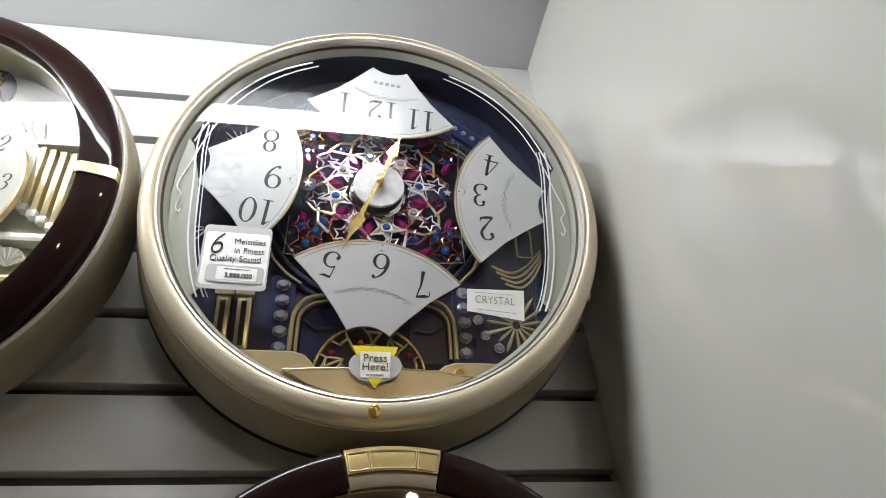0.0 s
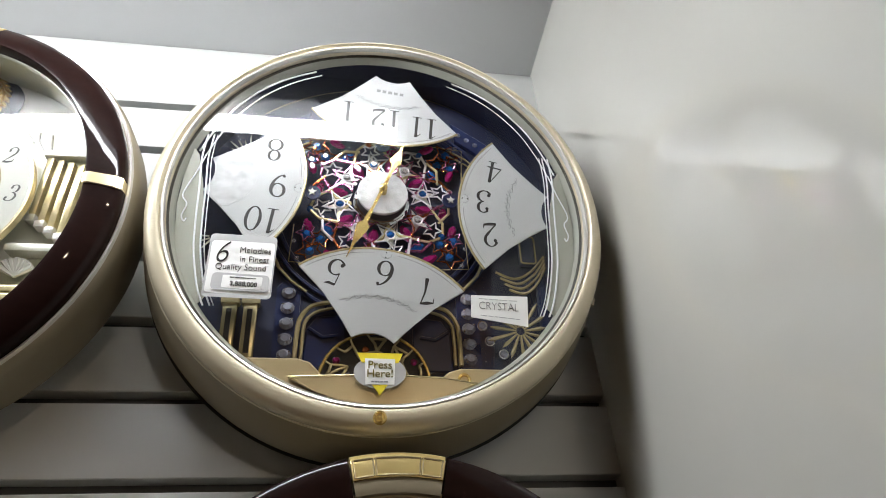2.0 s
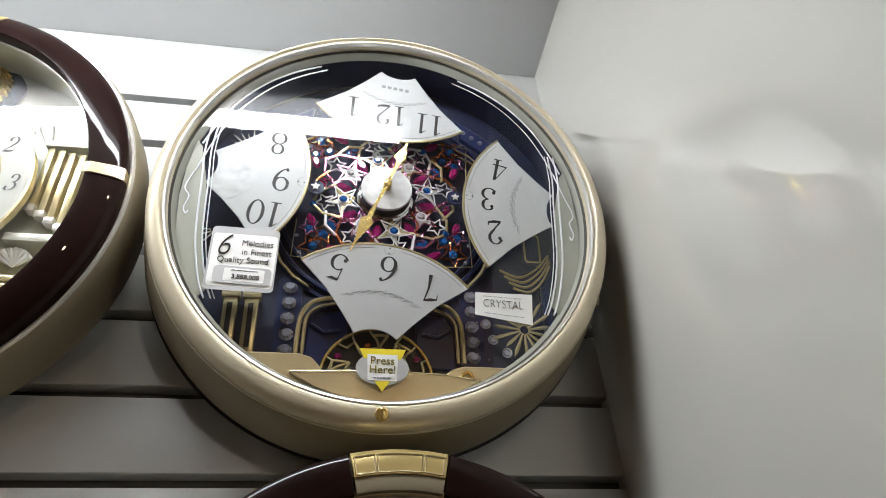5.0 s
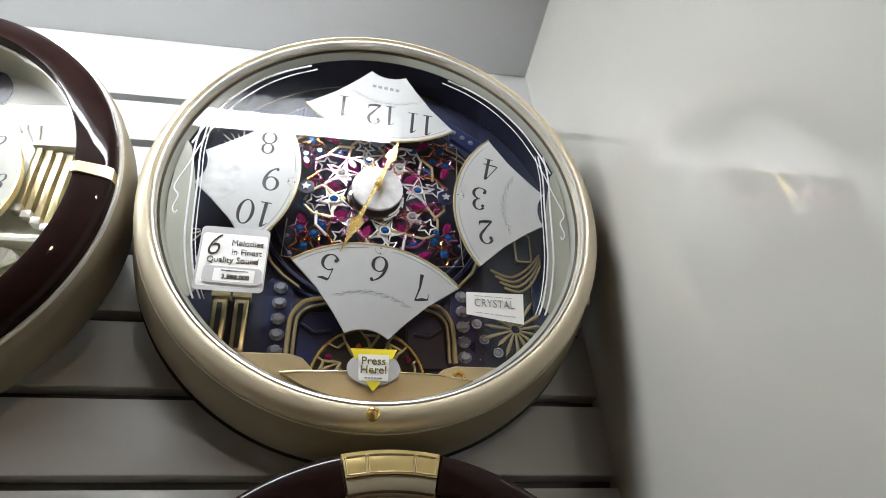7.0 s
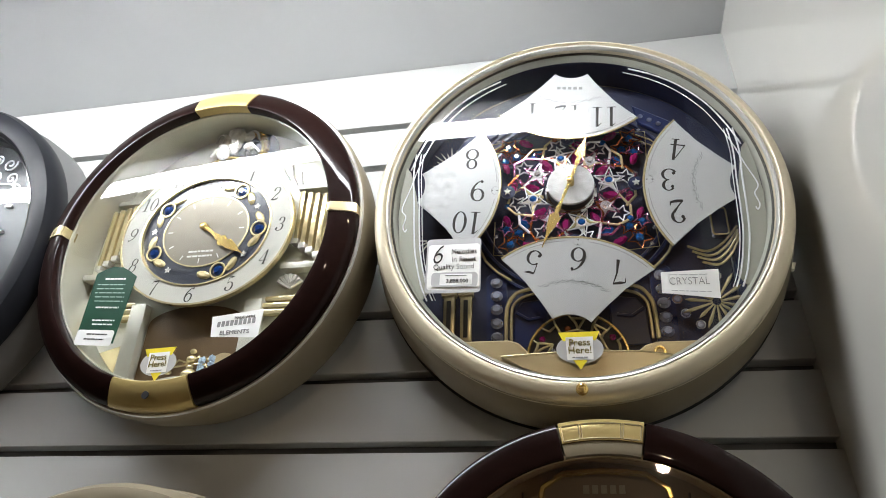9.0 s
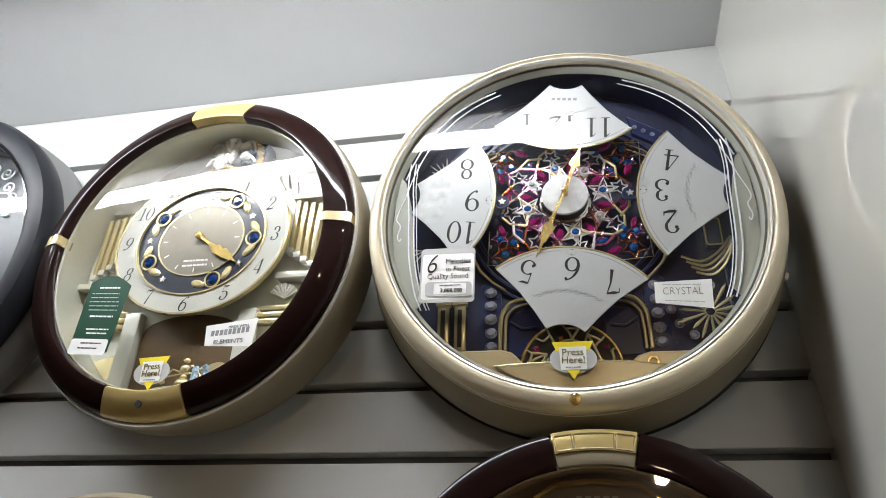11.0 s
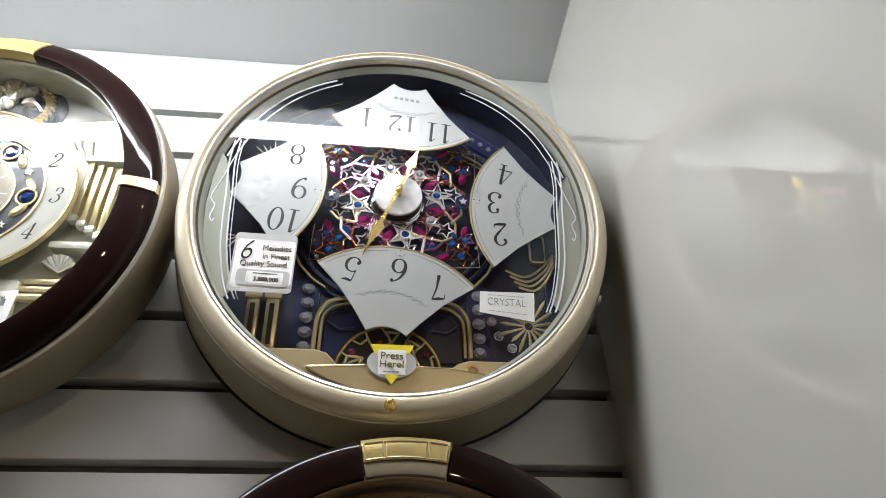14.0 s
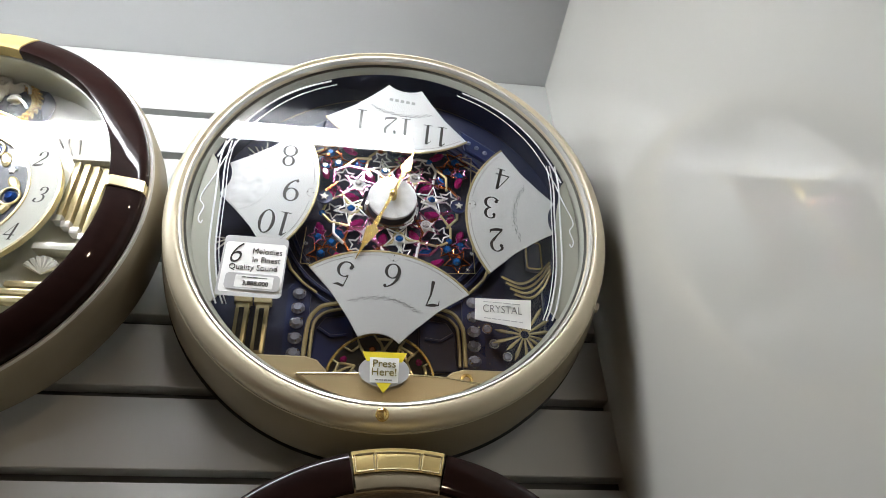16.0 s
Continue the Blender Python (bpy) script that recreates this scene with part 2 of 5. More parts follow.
def letters(text, x, y, w, size, turn=0.0, bold=0.0, shear=0.0, squeeze=1.0, thick=0.0003):
    """Text as a mesh, centred on (x, y) at the depth w."""
    cu = bpy.data.curves.new("text", "FONT")
    cu.body, cu.size, cu.align_x, cu.align_y = text, size, "CENTER", "CENTER"
    cu.extrude, cu.offset, cu.shear, cu.resolution_u = thick, bold, shear, 4
    ob = bpy.data.objects.new("text", cu)
    scene.collection.objects.link(ob)
    bpy.context.view_layer.update()
    me = bpy.data.meshes.new_from_object(ob.evaluated_get(bpy.context.evaluated_depsgraph_get()))
    bpy.data.objects.remove(ob)
    bm = bmesh.new()
    bm.from_mesh(me)
    bpy.data.meshes.remove(me)
    xs = [v.co.x for v in bm.verts]
    ys = [v.co.y for v in bm.verts]
    mid = Vector(((min(xs) + max(xs)) / 2, (min(ys) + max(ys)) / 2, 0))
    m = pose(x, y, w, 0, 0, turn) @ Matrix.Diagonal((squeeze, 1, 1, 1)) @ Matrix.Translation(-mid)
    bmesh.ops.transform(bm, matrix=m, verts=bm.verts)
    return bm


def add_stroke(bm, m, pts, w):
    """A flat pen stroke through (x, y, half width) points."""
    rows = []
    for i, (x, y, h) in enumerate(pts):
        a, b = pts[max(0, i - 1)], pts[min(len(pts) - 1, i + 1)]
        d = Vector((b[0] - a[0], b[1] - a[1]))
        d = d.normalized() if d.length > 1e-9 else Vector((1, 0))
        rows.append([bm.verts.new(m @ Vector((x - s * d.y * h, y + s * d.x * h, w))) for s in (1, -1)])
    for p, q in zip(rows, rows[1:]):
        bm.faces.new((p[0], p[1], q[1], q[0]))


def pen_arc(cx, cy, rx, ry, a0, a1, thin=0.022, thick=0.062, n=22):
    """An arc drawn with a broad pen: thick at its sides, thin above and below."""
    out = []
    for i in range(n + 1):
        a = radians(a0 + (a1 - a0) * i / n)
        out.append((cx + rx * math.cos(a), cy + ry * math.sin(a), thin + (thick - thin) * math.cos(a) ** 2))
    return out


def ball(x, y, r=0.075):
    return [(x - r, y, 0.001), (x - r * 0.7, y, r * 0.7), (x, y, r), (x + r * 0.7, y, r * 0.7), (x + r, y, 0.001)]


SIX = [pen_arc(0.30, 0.30, 0.245, 0.28, 0, 360), pen_arc(0.62, 0.32, 0.575, 0.66, 185, 100, 0.02, 0.06), ball(0.50, 0.90, 0.06)]
DIGITS = {
    "0": [pen_arc(0.31, 0.5, 0.25, 0.48, 0, 360)],
    "1": [[(0.28, 0.0, 0.06), (0.28, 1.0, 0.06)], [(0.08, 0.82, 0.012), (0.26, 0.98, 0.03)], [(0.08, 0.02, 0.02), (0.48, 0.02, 0.02)]],
    "2": [pen_arc(0.29, 0.71, 0.23, 0.27, 165, -40), [(0.46, 0.54, 0.06), (0.26, 0.28, 0.03), (0.07, 0.06, 0.03)], [(0.05, 0.05, 0.05), (0.32, 0.05, 0.065), (0.54, 0.09, 0.045), (0.57, 0.24, 0.012)], ball(0.12, 0.74)],
    "3": [pen_arc(0.28, 0.745, 0.21, 0.235, 150, -90), pen_arc(0.27, 0.265, 0.26, 0.245, 90, -155), ball(0.13, 0.80, 0.07), ball(0.09, 0.20, 0.075)],
    "4": [[(0.41, 0.0, 0.06), (0.41, 1.0, 0.06)], [(0.38, 0.98, 0.02), (0.02, 0.29, 0.02)], [(0.0, 0.28, 0.028), (0.60, 0.28, 0.028)], [(0.25, 0.02, 0.02), (0.57, 0.02, 0.02)]],
    "5": [[(0.13, 0.97, 0.02), (0.10, 0.50, 0.018)], [(0.13, 0.95, 0.045), (0.36, 0.93, 0.05), (0.52, 0.98, 0.01)], pen_arc(0.28, 0.31, 0.265, 0.29, 130, -155), ball(0.10, 0.20)],
    "6": SIX,
    "7": [[(0.05, 0.76, 0.012), (0.09, 0.93, 0.03), (0.30, 0.93, 0.062), (0.57, 0.95, 0.03)], [(0.55, 0.95, 0.02), (0.36, 0.52, 0.035), (0.25, 0.0, 0.07)]],
    "8": [pen_arc(0.30, 0.745, 0.20, 0.225, 0, 360, 0.02, 0.055), pen_arc(0.30, 0.265, 0.25, 0.25, 0, 360, 0.022, 0.06)],
    "9": [[(0.62 - x, 1.0 - y, h) for x, y, h in run] for run in SIX],
}


def figures(text, x, y, w, size, turn=0.0, shear=0.0, squeeze=1.0):
    """Printed figures with broad-pen strokes, centred on (x, y) at the depth w."""
    bm = bmesh.new()
    wide = 0.62 * len(text)
    lean = Matrix(((1, shear, 0, 0), (0, 1, 0, 0), (0, 0, 1, 0), (0, 0, 0, 1)))
    for k, ch in enumerate(text):
        m = pose(x, y, 0, 0, 0, turn) @ Matrix.Diagonal((size * squeeze, size, 1, 1)) @ lean @ Matrix.Translation((0.62 * k - wide / 2, -0.5, 0))
        for j, run in enumerate(DIGITS[ch]):
            add_stroke(bm, m, run, w + 0.00003 * j)
    return bm


def smooth_run(pts, n=6):
    """A finer run of points through the given ones."""
    out = []
    for i in range(len(pts) - 1):
        p = [Vector(pts[max(0, min(len(pts) - 1, i + k))]) for k in (-1, 0, 1, 2)]
        for s in range(n):
            u = s / n
            out.append(0.5 * (2 * p[1] + (p[2] - p[0]) * u + (2 * p[0] - 5 * p[1] + 4 * p[2] - p[3]) * u * u + (3 * p[1] - p[0] - 3 * p[2] + p[3]) * u ** 3))
    return out + [Vector(pts[-1])]


TILT = 9.0


def hung(x, y, z, tilt=TILT, yaw=0.0):
    """The pose of a clock: x right, y up the face, z out of the face; the head leans off the wall."""
    return pose(x, y, z, 90 + tilt, 0, yaw)


# ---- structure ----
PITCH, GAP, THICK, RAIL = 0.0762, 0.0105, 0.016, 0.0080
X_LEFT, X_SIDE, Z_CEIL, Z_FLOOR, Y_BACK, X_RIGHT, Z_TOP = -2.6, 0.376, 0.580, -1.72, -2.6, 1.6, 1.05
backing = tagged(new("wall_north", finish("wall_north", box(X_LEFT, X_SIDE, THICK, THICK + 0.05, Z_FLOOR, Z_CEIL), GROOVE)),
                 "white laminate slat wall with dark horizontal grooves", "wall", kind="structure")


def slat_mesh(h):
    """A board whose upper edge is chamfered back, as on shop slat boards."""
    bm = bmesh.new()
    prof = [(0.0, 0.0008), (0.0, h - 0.0022), (0.0008, h - 0.0006), (0.004, h), (THICK, h), (THICK, 0.0), (0.0008, 0.0)]
    ends = []
    for x in (X_LEFT, X_SIDE):
        ends.append([bm.verts.new((x, y, z)) for y, z in prof])
    n = len(prof)
    for i in range(n):
        bm.faces.new((ends[0][i], ends[0][(i + 1) % n], ends[1][(i + 1) % n], ends[1][i]))
    bm.faces.new(ends[0])
    bm.faces.new(ends[1])
    return finish("slat", bm, LAMINATE)


slat_me = slat_mesh(PITCH - GAP)
for k in range(-22, 6):
    s = new("slat", slat_me)
    s.parent = backing
    s.location = (0, 0, RAIL + k * PITCH)
top_slat = new("slat", slat_mesh(Z_CEIL - RAIL - 6 * PITCH - 0.001))
top_slat.parent = backing
top_slat.location = (0, 0, RAIL + 6 * PITCH)

tagged(new("wall_east", finish("wall_east", box(X_SIDE, X_SIDE + 0.04, -0.579, THICK + 0.05, Z_FLOOR, Z_TOP + 0.04), PANEL_WALL)),
       "smooth glossy off-white side panel", "wall", kind="structure")
tagged(new("ceiling", finish("ceiling", box(X_LEFT, X_SIDE, -0.452, THICK + 0.05, Z_CEIL, Z_CEIL + 0.05), CEILING)),
       "plain pale grey painted soffit over the display", "ceiling", kind="structure")
tagged(new("fascia", finish("fascia", box(X_LEFT, X_SIDE, -0.467, -0.452, Z_CEIL, Z_TOP), CEILING)),
       "plain pale grey fascia above the display", "trim", kind="structure")
tagged(new("ceiling_shop", finish("ceiling_shop", box(X_LEFT, X_RIGHT, Y_BACK, THICK + 0.05, Z_TOP, Z_TOP + 0.04), SHOP)),
       "plain dim shop ceiling", "ceiling", kind="structure")
tagged(new("wall_west", finish("wall_west", box(X_LEFT - 0.05, X_LEFT, Y_BACK, THICK + 0.05, Z_FLOOR, Z_TOP + 0.04), SHOP)),
       "plain beige shop wall", "wall", kind="structure")
tagged(new("wall_far_east", finish("wall_far_east", box(X_RIGHT, X_RIGHT + 0.05, Y_BACK, THICK + 0.05, Z_FLOOR, Z_TOP + 0.04), SHOP)),
       "plain beige shop wall", "wall", kind="structure")
tagged(new("wall_north_east", finish("wall_north_east", box(X_SIDE + 0.041, X_RIGHT, THICK, THICK + 0.05, Z_FLOOR, Z_TOP), SHOP)),
       "plain beige shop wall", "wall", kind="structure")
tagged(new("wall_south", finish("wall_south", box(X_LEFT - 0.05, X_RIGHT + 0.05, Y_BACK - 0.05, Y_BACK, Z_FLOOR, Z_TOP + 0.04), SHOP)),
       "plain beige shop wall", "wall", kind="structure")
tagged(new("floor", finish("floor", box(X_LEFT - 0.05, X_RIGHT + 0.05, Y_BACK - 0.05, THICK + 0.05, Z_FLOOR - 0.05, Z_FLOOR), FLOOR_TILE)),
       "plain brown tiled shop floor", "floor", kind="structure")


# ---- lamps ----
def tube_light(x0, x1, y, z):
    t = thing("tube_light", pose((x0 + x1) / 2, y, z), "lit white fluorescent tube in a batten hung under the soffit", "lamp", "tube lights")
    h = (x1 - x0) / 2
    part("tube", wire([(-h, 0, 0), (h, 0, 0)], 0.0120, 16), TUBE_GLOW, t, "glowing white tube")
    # Unseen; made wide to keep the tube's direct light off the soffit.
    part("batten", box(-h - 0.03, h + 0.03, -0.034, 0.034, 0.0215, 0.062, bevel=0.004), GREY_STEEL, t)
    for k in (-0.7, 0.0, 0.7):
        part("hanger", box(k * h - 0.012, k * h + 0.012, -0.010, 0.010, 0.0622, Z_CEIL - z - 0.0002, bevel=0.001), GREY_STEEL, t)
    for s in (-1, 1):
        part("end_holder", box(s * (h + 0.008) - 0.007, s * (h + 0.008) + 0.007, -0.013, 0.013, -0.016, 0.0208, bevel=0.002), HOUSING, t)
    return t


tube_light(-1.007, 0.193, -0.377, 0.430)


def wall_lamp(x, z):
    t = thing("wall_lamp", pose(x, Y_BACK, z, -90, 0, 0), "small round warm lamp on the shop wall", "lamp")
    part("lamp_rim", solid_lathe([(0.036, 0.0, 0), (0.036, 0.022, 0), (0.029, 0.026, 0), (0.029, 0.0, 0)], seg=40), HOUSING, t)
    part("lamp_face", lathe([(0.0001, 0.020, 0), (0.0285, 0.018, 0)], seg=32), DOWNLIGHT_GLOW, t, "glowing warm lamp face")


wall_lamp(0.49, 0.228)


# Unseen lamp, added only for warm fill on the lower clocks.
def ceiling_spot(x, y):
    t = thing("fill_spotlight", pose(x, y, Z_TOP, 180, 0, 0), "added warm fill spotlight in the shop ceiling, out of view", "lamp")
    part("lamp_rim", solid_lathe([(0.060, 0.0, 0), (0.060, 0.018, 0), (0.049, 0.022, 0), (0.049, 0.0, 0)], seg=40), HOUSING, t)
    part("lamp_face", lathe([(0.0001, 0.014, 0), (0.0485, 0.012, 0)], seg=32), DOWNLIGHT_GLOW, t, "glowing warm lamp face")


ceiling_spot(1.15, -2.2)


# ---- clocks: shared parts ----
def pane(parent, r, cy, w):
    bm = lathe([(0.0002, w + 0.001, cy), (r * 0.6, w + 0.001, cy), (r, w + 0.0005, cy)], seg=96)
    bm.normal_update()
    bmesh.ops.reverse_faces(bm, faces=[f for f in bm.faces if f.normal.z < 0])
    ob = new("front_pane", finish("front_pane", bm, PANE, outward=False))
    ob.parent = parent
    tagged(ob, "clear acrylic front pane")


def rounded(cx, cy, w, h, r, turn=0.0, n=5):
    pts = []
    for sx, sy, a in ((1, 1, 0), (-1, 1, 90), (-1, -1, 180), (1, -1, 270)):
        for i in range(n + 1):
            t = radians(a + 90 * i / n)
            pts.append((sx * (w / 2 - r) + r * math.cos(t), sy * (h / 2 - r) + r * math.sin(t)))
    c, s = math.cos(radians(turn)), math.sin(radians(turn))
    return [(cx + x * c - y * s, cy + x * s + y * c) for x, y in pts]


def bars(parent, name, mat, cx, cy, w, lines, pitch, thick, depth, turn=0.0, seed=1, slant=0.0):
    """Lines of unreadable small print, as rows of short bars."""
    rnd = random.Random(seed)
    bm = bmesh.new()
    m = pose(cx, cy, 0, 0, 0, turn)
    for k in range(lines):
        y = -k * pitch
        x = -w / 2 * (0.8 + 0.2 * rnd.random())
        end = w / 2 * (0.75 + 0.25 * rnd.random())
        while x < end:
            x1 = min(end, x + w * (0.08 + 0.16 * rnd.random()))
            q = [m @ Vector((px + slant * py, py, 0)) for px, py in ((x, y), (x1, y), (x1, y + thick), (x, y + thick))]
            add_plate(bm, [(v.x, v.y) for v in q], depth, depth + 0.0002)
            x = x1 + w * 0.03
    return part(name, bm, mat, parent, smooth=False)


def press_sticker(parent, cx, cy, w, k=1.0, turn=0.0):
    def at(pts):
        c, s = math.cos(radians(turn)), math.sin(radians(turn))
        return [(cx + k * (x * c - y * s), cy + k * (x * s + y * c)) for x, y in pts]
    st = part("press_sticker", plate(at(arc(0, 0, 0.0215, 0, 360, 40, ry=0.0140)[:-1]), w, w + 0.0004), STICKER_GREY, parent, "grey and yellow demonstration sticker", smooth=False)
    part("yellow_flash", plate(at([(-0.019, 0.0165), (0.019, 0.0165), (0.015, 0.008), (-0.015, 0.008)]), w + 0.0004, w + 0.0007), YELLOW_INK, st, smooth=False)
    part("yellow_arrow", plate(at([(-0.0065, -0.0105), (0.0065, -0.0105), (0, -0.0195)]), w + 0.0004, w + 0.0007), YELLOW_INK, st, smooth=False)
    part("white_patch", plate(at([(-0.0125, 0.0115), (0.0125, 0.0115), (0.0118, -0.0105), (-0.0118, -0.0105)]), w + 0.0007, w + 0.001), PAPER, st, smooth=False)
    for word, dy in (("Press", 0.0062), ("Here!", -0.0012)):
        (px, py), = at([(0, dy)])
        part("lettering", letters(word, px, py, w + 0.0013, 0.0094 * k, turn), OLIVE_INK, st, smooth=False)
    (px, py), = at([(0, -0.0088)])
    bars(st, "small_print", GREY_INK, px, py, 0.017 * k, 1, 0.002, 0.0010 * k, w + 0.0012, turn, 4)


OLIVE_INK = material("olive_ink", (0.16, 0.13, 0.01), 0.5, vary=0.0)
TAN_PLATE = material("tan_plate", (0.54, 0.43, 0.25), 0.3, metal=0.35, vary=0.06, scale=40)
# Near-black for the bezel's creases: their shade is put into the colour.
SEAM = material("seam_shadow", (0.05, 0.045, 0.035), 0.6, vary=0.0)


# ---- the champagne clock with the opened dial ----
HUB = (0.0, 0.035)


def star_outline(cx, cy, w, r, turn, inner=0.45, n=5):
    pts = []
    for i in range(2 * n):
        a = radians(turn + 180 * i / n)
        q = r if i % 2 == 0 else r * inner
        pts.append((cx + q * math.cos(a), cy + q * math.sin(a), w))
    return pts


def dial_leaf(c, cx, cy, turn, numerals, pearl=False, brand=False):
    """One fan-shaped quarter of the dial; local y points to its arc."""
    m = pose(cx, cy, 0, 0, 0, turn)
    w = -0.025

    def at(pts):
        return [((m @ Vector((x, y, 0))).x, (m @ Vector((x, y, 0))).y) for x, y in pts]
    half, rise = 0.074, 0.029
    rad = (half * half + rise * rise) / (2 * rise)
    span = math.degrees(math.asin(half / rad))
    rim = arc(0, rise - rad, rad, 90 - span, 90 + span, 32)
    notch = arc(0.0, -0.0830, 0.0300, 126, 54, 12)
    left = [(-0.0480, -0.0225), (-0.0310, -0.0420)]
    right = [(0.0310, -0.0420), (0.0480, -0.0225)]
    leaf = part("dial_leaf", plate(at(rim + left + [(-0.018, -0.059)] + notch + [(0.018, -0.059)] + right), w - 0.0016, w, 0.0003), WHITE_ENAMEL, c,
                "white fan-shaped dial leaf with black numerals", smooth=False)
    part("gold_rim", wire([(x, y, w - 0.0003) for x, y in at(rim)], 0.0013, 6), PALE_GOLD, leaf, "thin gold rim")
    fine = arc(0, rise - rad, rad - 0.0042, 93 - span, 87.5 + span, 28)
    fine = [p for p in fine if abs(p[0]) > 0.006]
    for side in (1, -1):
        run = [(x, y, w + 0.0001) for x, y in at([p for p in fine if p[0] * side > 0])]
        if len(run) > 1:
            part("inner_line", wire(run, 0.00028, 4), GREY_INK, leaf)
    # small cusp and dots at the middle of the arc
    part("cusp", wire([(x, y, w + 0.0001) for x, y in at(arc(0, rise - 0.0042, 0.005, 180, 360, 10))], 0.00025, 4), GREY_INK, leaf)
    bm = bmesh.new()
    for dy in (0.0, -0.0052):
        add_plate(bm, at(arc(0, rise - 0.003 + dy, 0.0007, 0, 360, 8)[:-1]), w, w + 0.0003)
    part("dots", bm, INK, leaf, smooth=False)
    # scroll ornament: a chain of small loops on an arc
    bm = bmesh.new()
    for k in range(-7, 8):
        a = radians(90 + k * 4.4)
        rr = rad - 0.0475 + (0.0015 if k % 2 else -0.0008)
        ox, oy = rr * math.cos(a), rise - rad + rr * math.sin(a)
        size = 0.0033 - 0.00018 * abs(k)
        pts = at(arc(ox, oy, size, math.degrees(a) + 40 * (k % 2), math.degrees(a) + 300, 12, ry=size * 0.55))
        add_wire(bm, [(x, y, w + 0.0001) for x, y in pts], 0.00022, 4)
    for k in range(-30, 30):
        a0, a1 = radians(90 + k), radians(91 + k)
        r0 = rad - 0.0475 + 0.0012 * math.sin(k * 0.7)
        r1 = rad - 0.0475 + 0.0012 * math.sin((k + 1) * 0.7)
        pts = at([(r0 * math.cos(a0), rise - rad + r0 * math.sin(a0)), (r1 * math.cos(a1), rise - rad + r1 * math.sin(a1))])
        add_wire(bm, [(x, y, w + 0.0001) for x, y in pts], 0.0002, 4)
    if not pearl:
        part("scroll_ornament", bm, GREY_INK, leaf)
    for text, px, py, lean in numerals:
        (x, y), = at([(px, py)])
        part("numeral", figures(text, x, y, w + 0.0003, 0.0262, 173 + lean, squeeze=0.92), INK, leaf, smooth=False)
    if pearl:
        part("pearl_inlay", plate(at([(-0.0320, -0.0395), (-0.0165, -0.0565)] + arc(0, -0.0815, 0.0300, 122, 58, 10) + [(0.0165, -0.0565), (0.0320, -0.0395)]
                                     + arc(0, -0.062, 0.039, 36, 144, 16, ry=0.047)), w + 0.0001, w + 0.0004), PEARL, leaf, "mottled mother-of-pearl inlay", smooth=False)
    if brand:
        q = at([(0.015, -0.037), (-0.015, -0.037), (-0.015, -0.0405), (0.015, -0.0405)])
        bm = bmesh.new()
        for i in range(5):
            u0, u1 = i / 5 + 0.02, i / 5 + 0.15
            add_plate(bm, [(q[0][0] + (q[1][0] - q[0][0]) * u, q[0][1] + (q[1][1] - q[0][1]) * u) for u in (u0, u1)]
                      + [(q[3][0] + (q[2][0] - q[3][0]) * u, q[3][1] + (q[2][1] - q[3][1]) * u) for u in (u1, u0)], w, w + 0.0003)
        part("maker_mark", bm, GREY_INK, leaf, smooth=False)


def hand(c, length, wide, angle, w, tail=0.0):
    """A leaf-shaped hand from the hub."""
    outline = [(-tail, 0.0012), (0.0, 0.0018), (length * 0.30, 0.0012), (length * 0.46, 0.0026), (length * 0.50, 0.0014), (length * 0.56, wide), (length * 0.66, wide * 0.75),
               (length * 0.80, 0.0014), (length, 0.0003)]
    pts = outline + [(x, -y) for x, y in reversed(outline)]
    m = pose(*HUB, 0, 0, 0, angle)
    return part("clock_hand", plate([((m @ Vector((x, y, 0))).x, (m @ Vector((x, y, 0))).y) for x, y in pts], w, w + 0.0012, 0.0004), GOLD, c, "gold leaf-shaped hand", smooth=False)


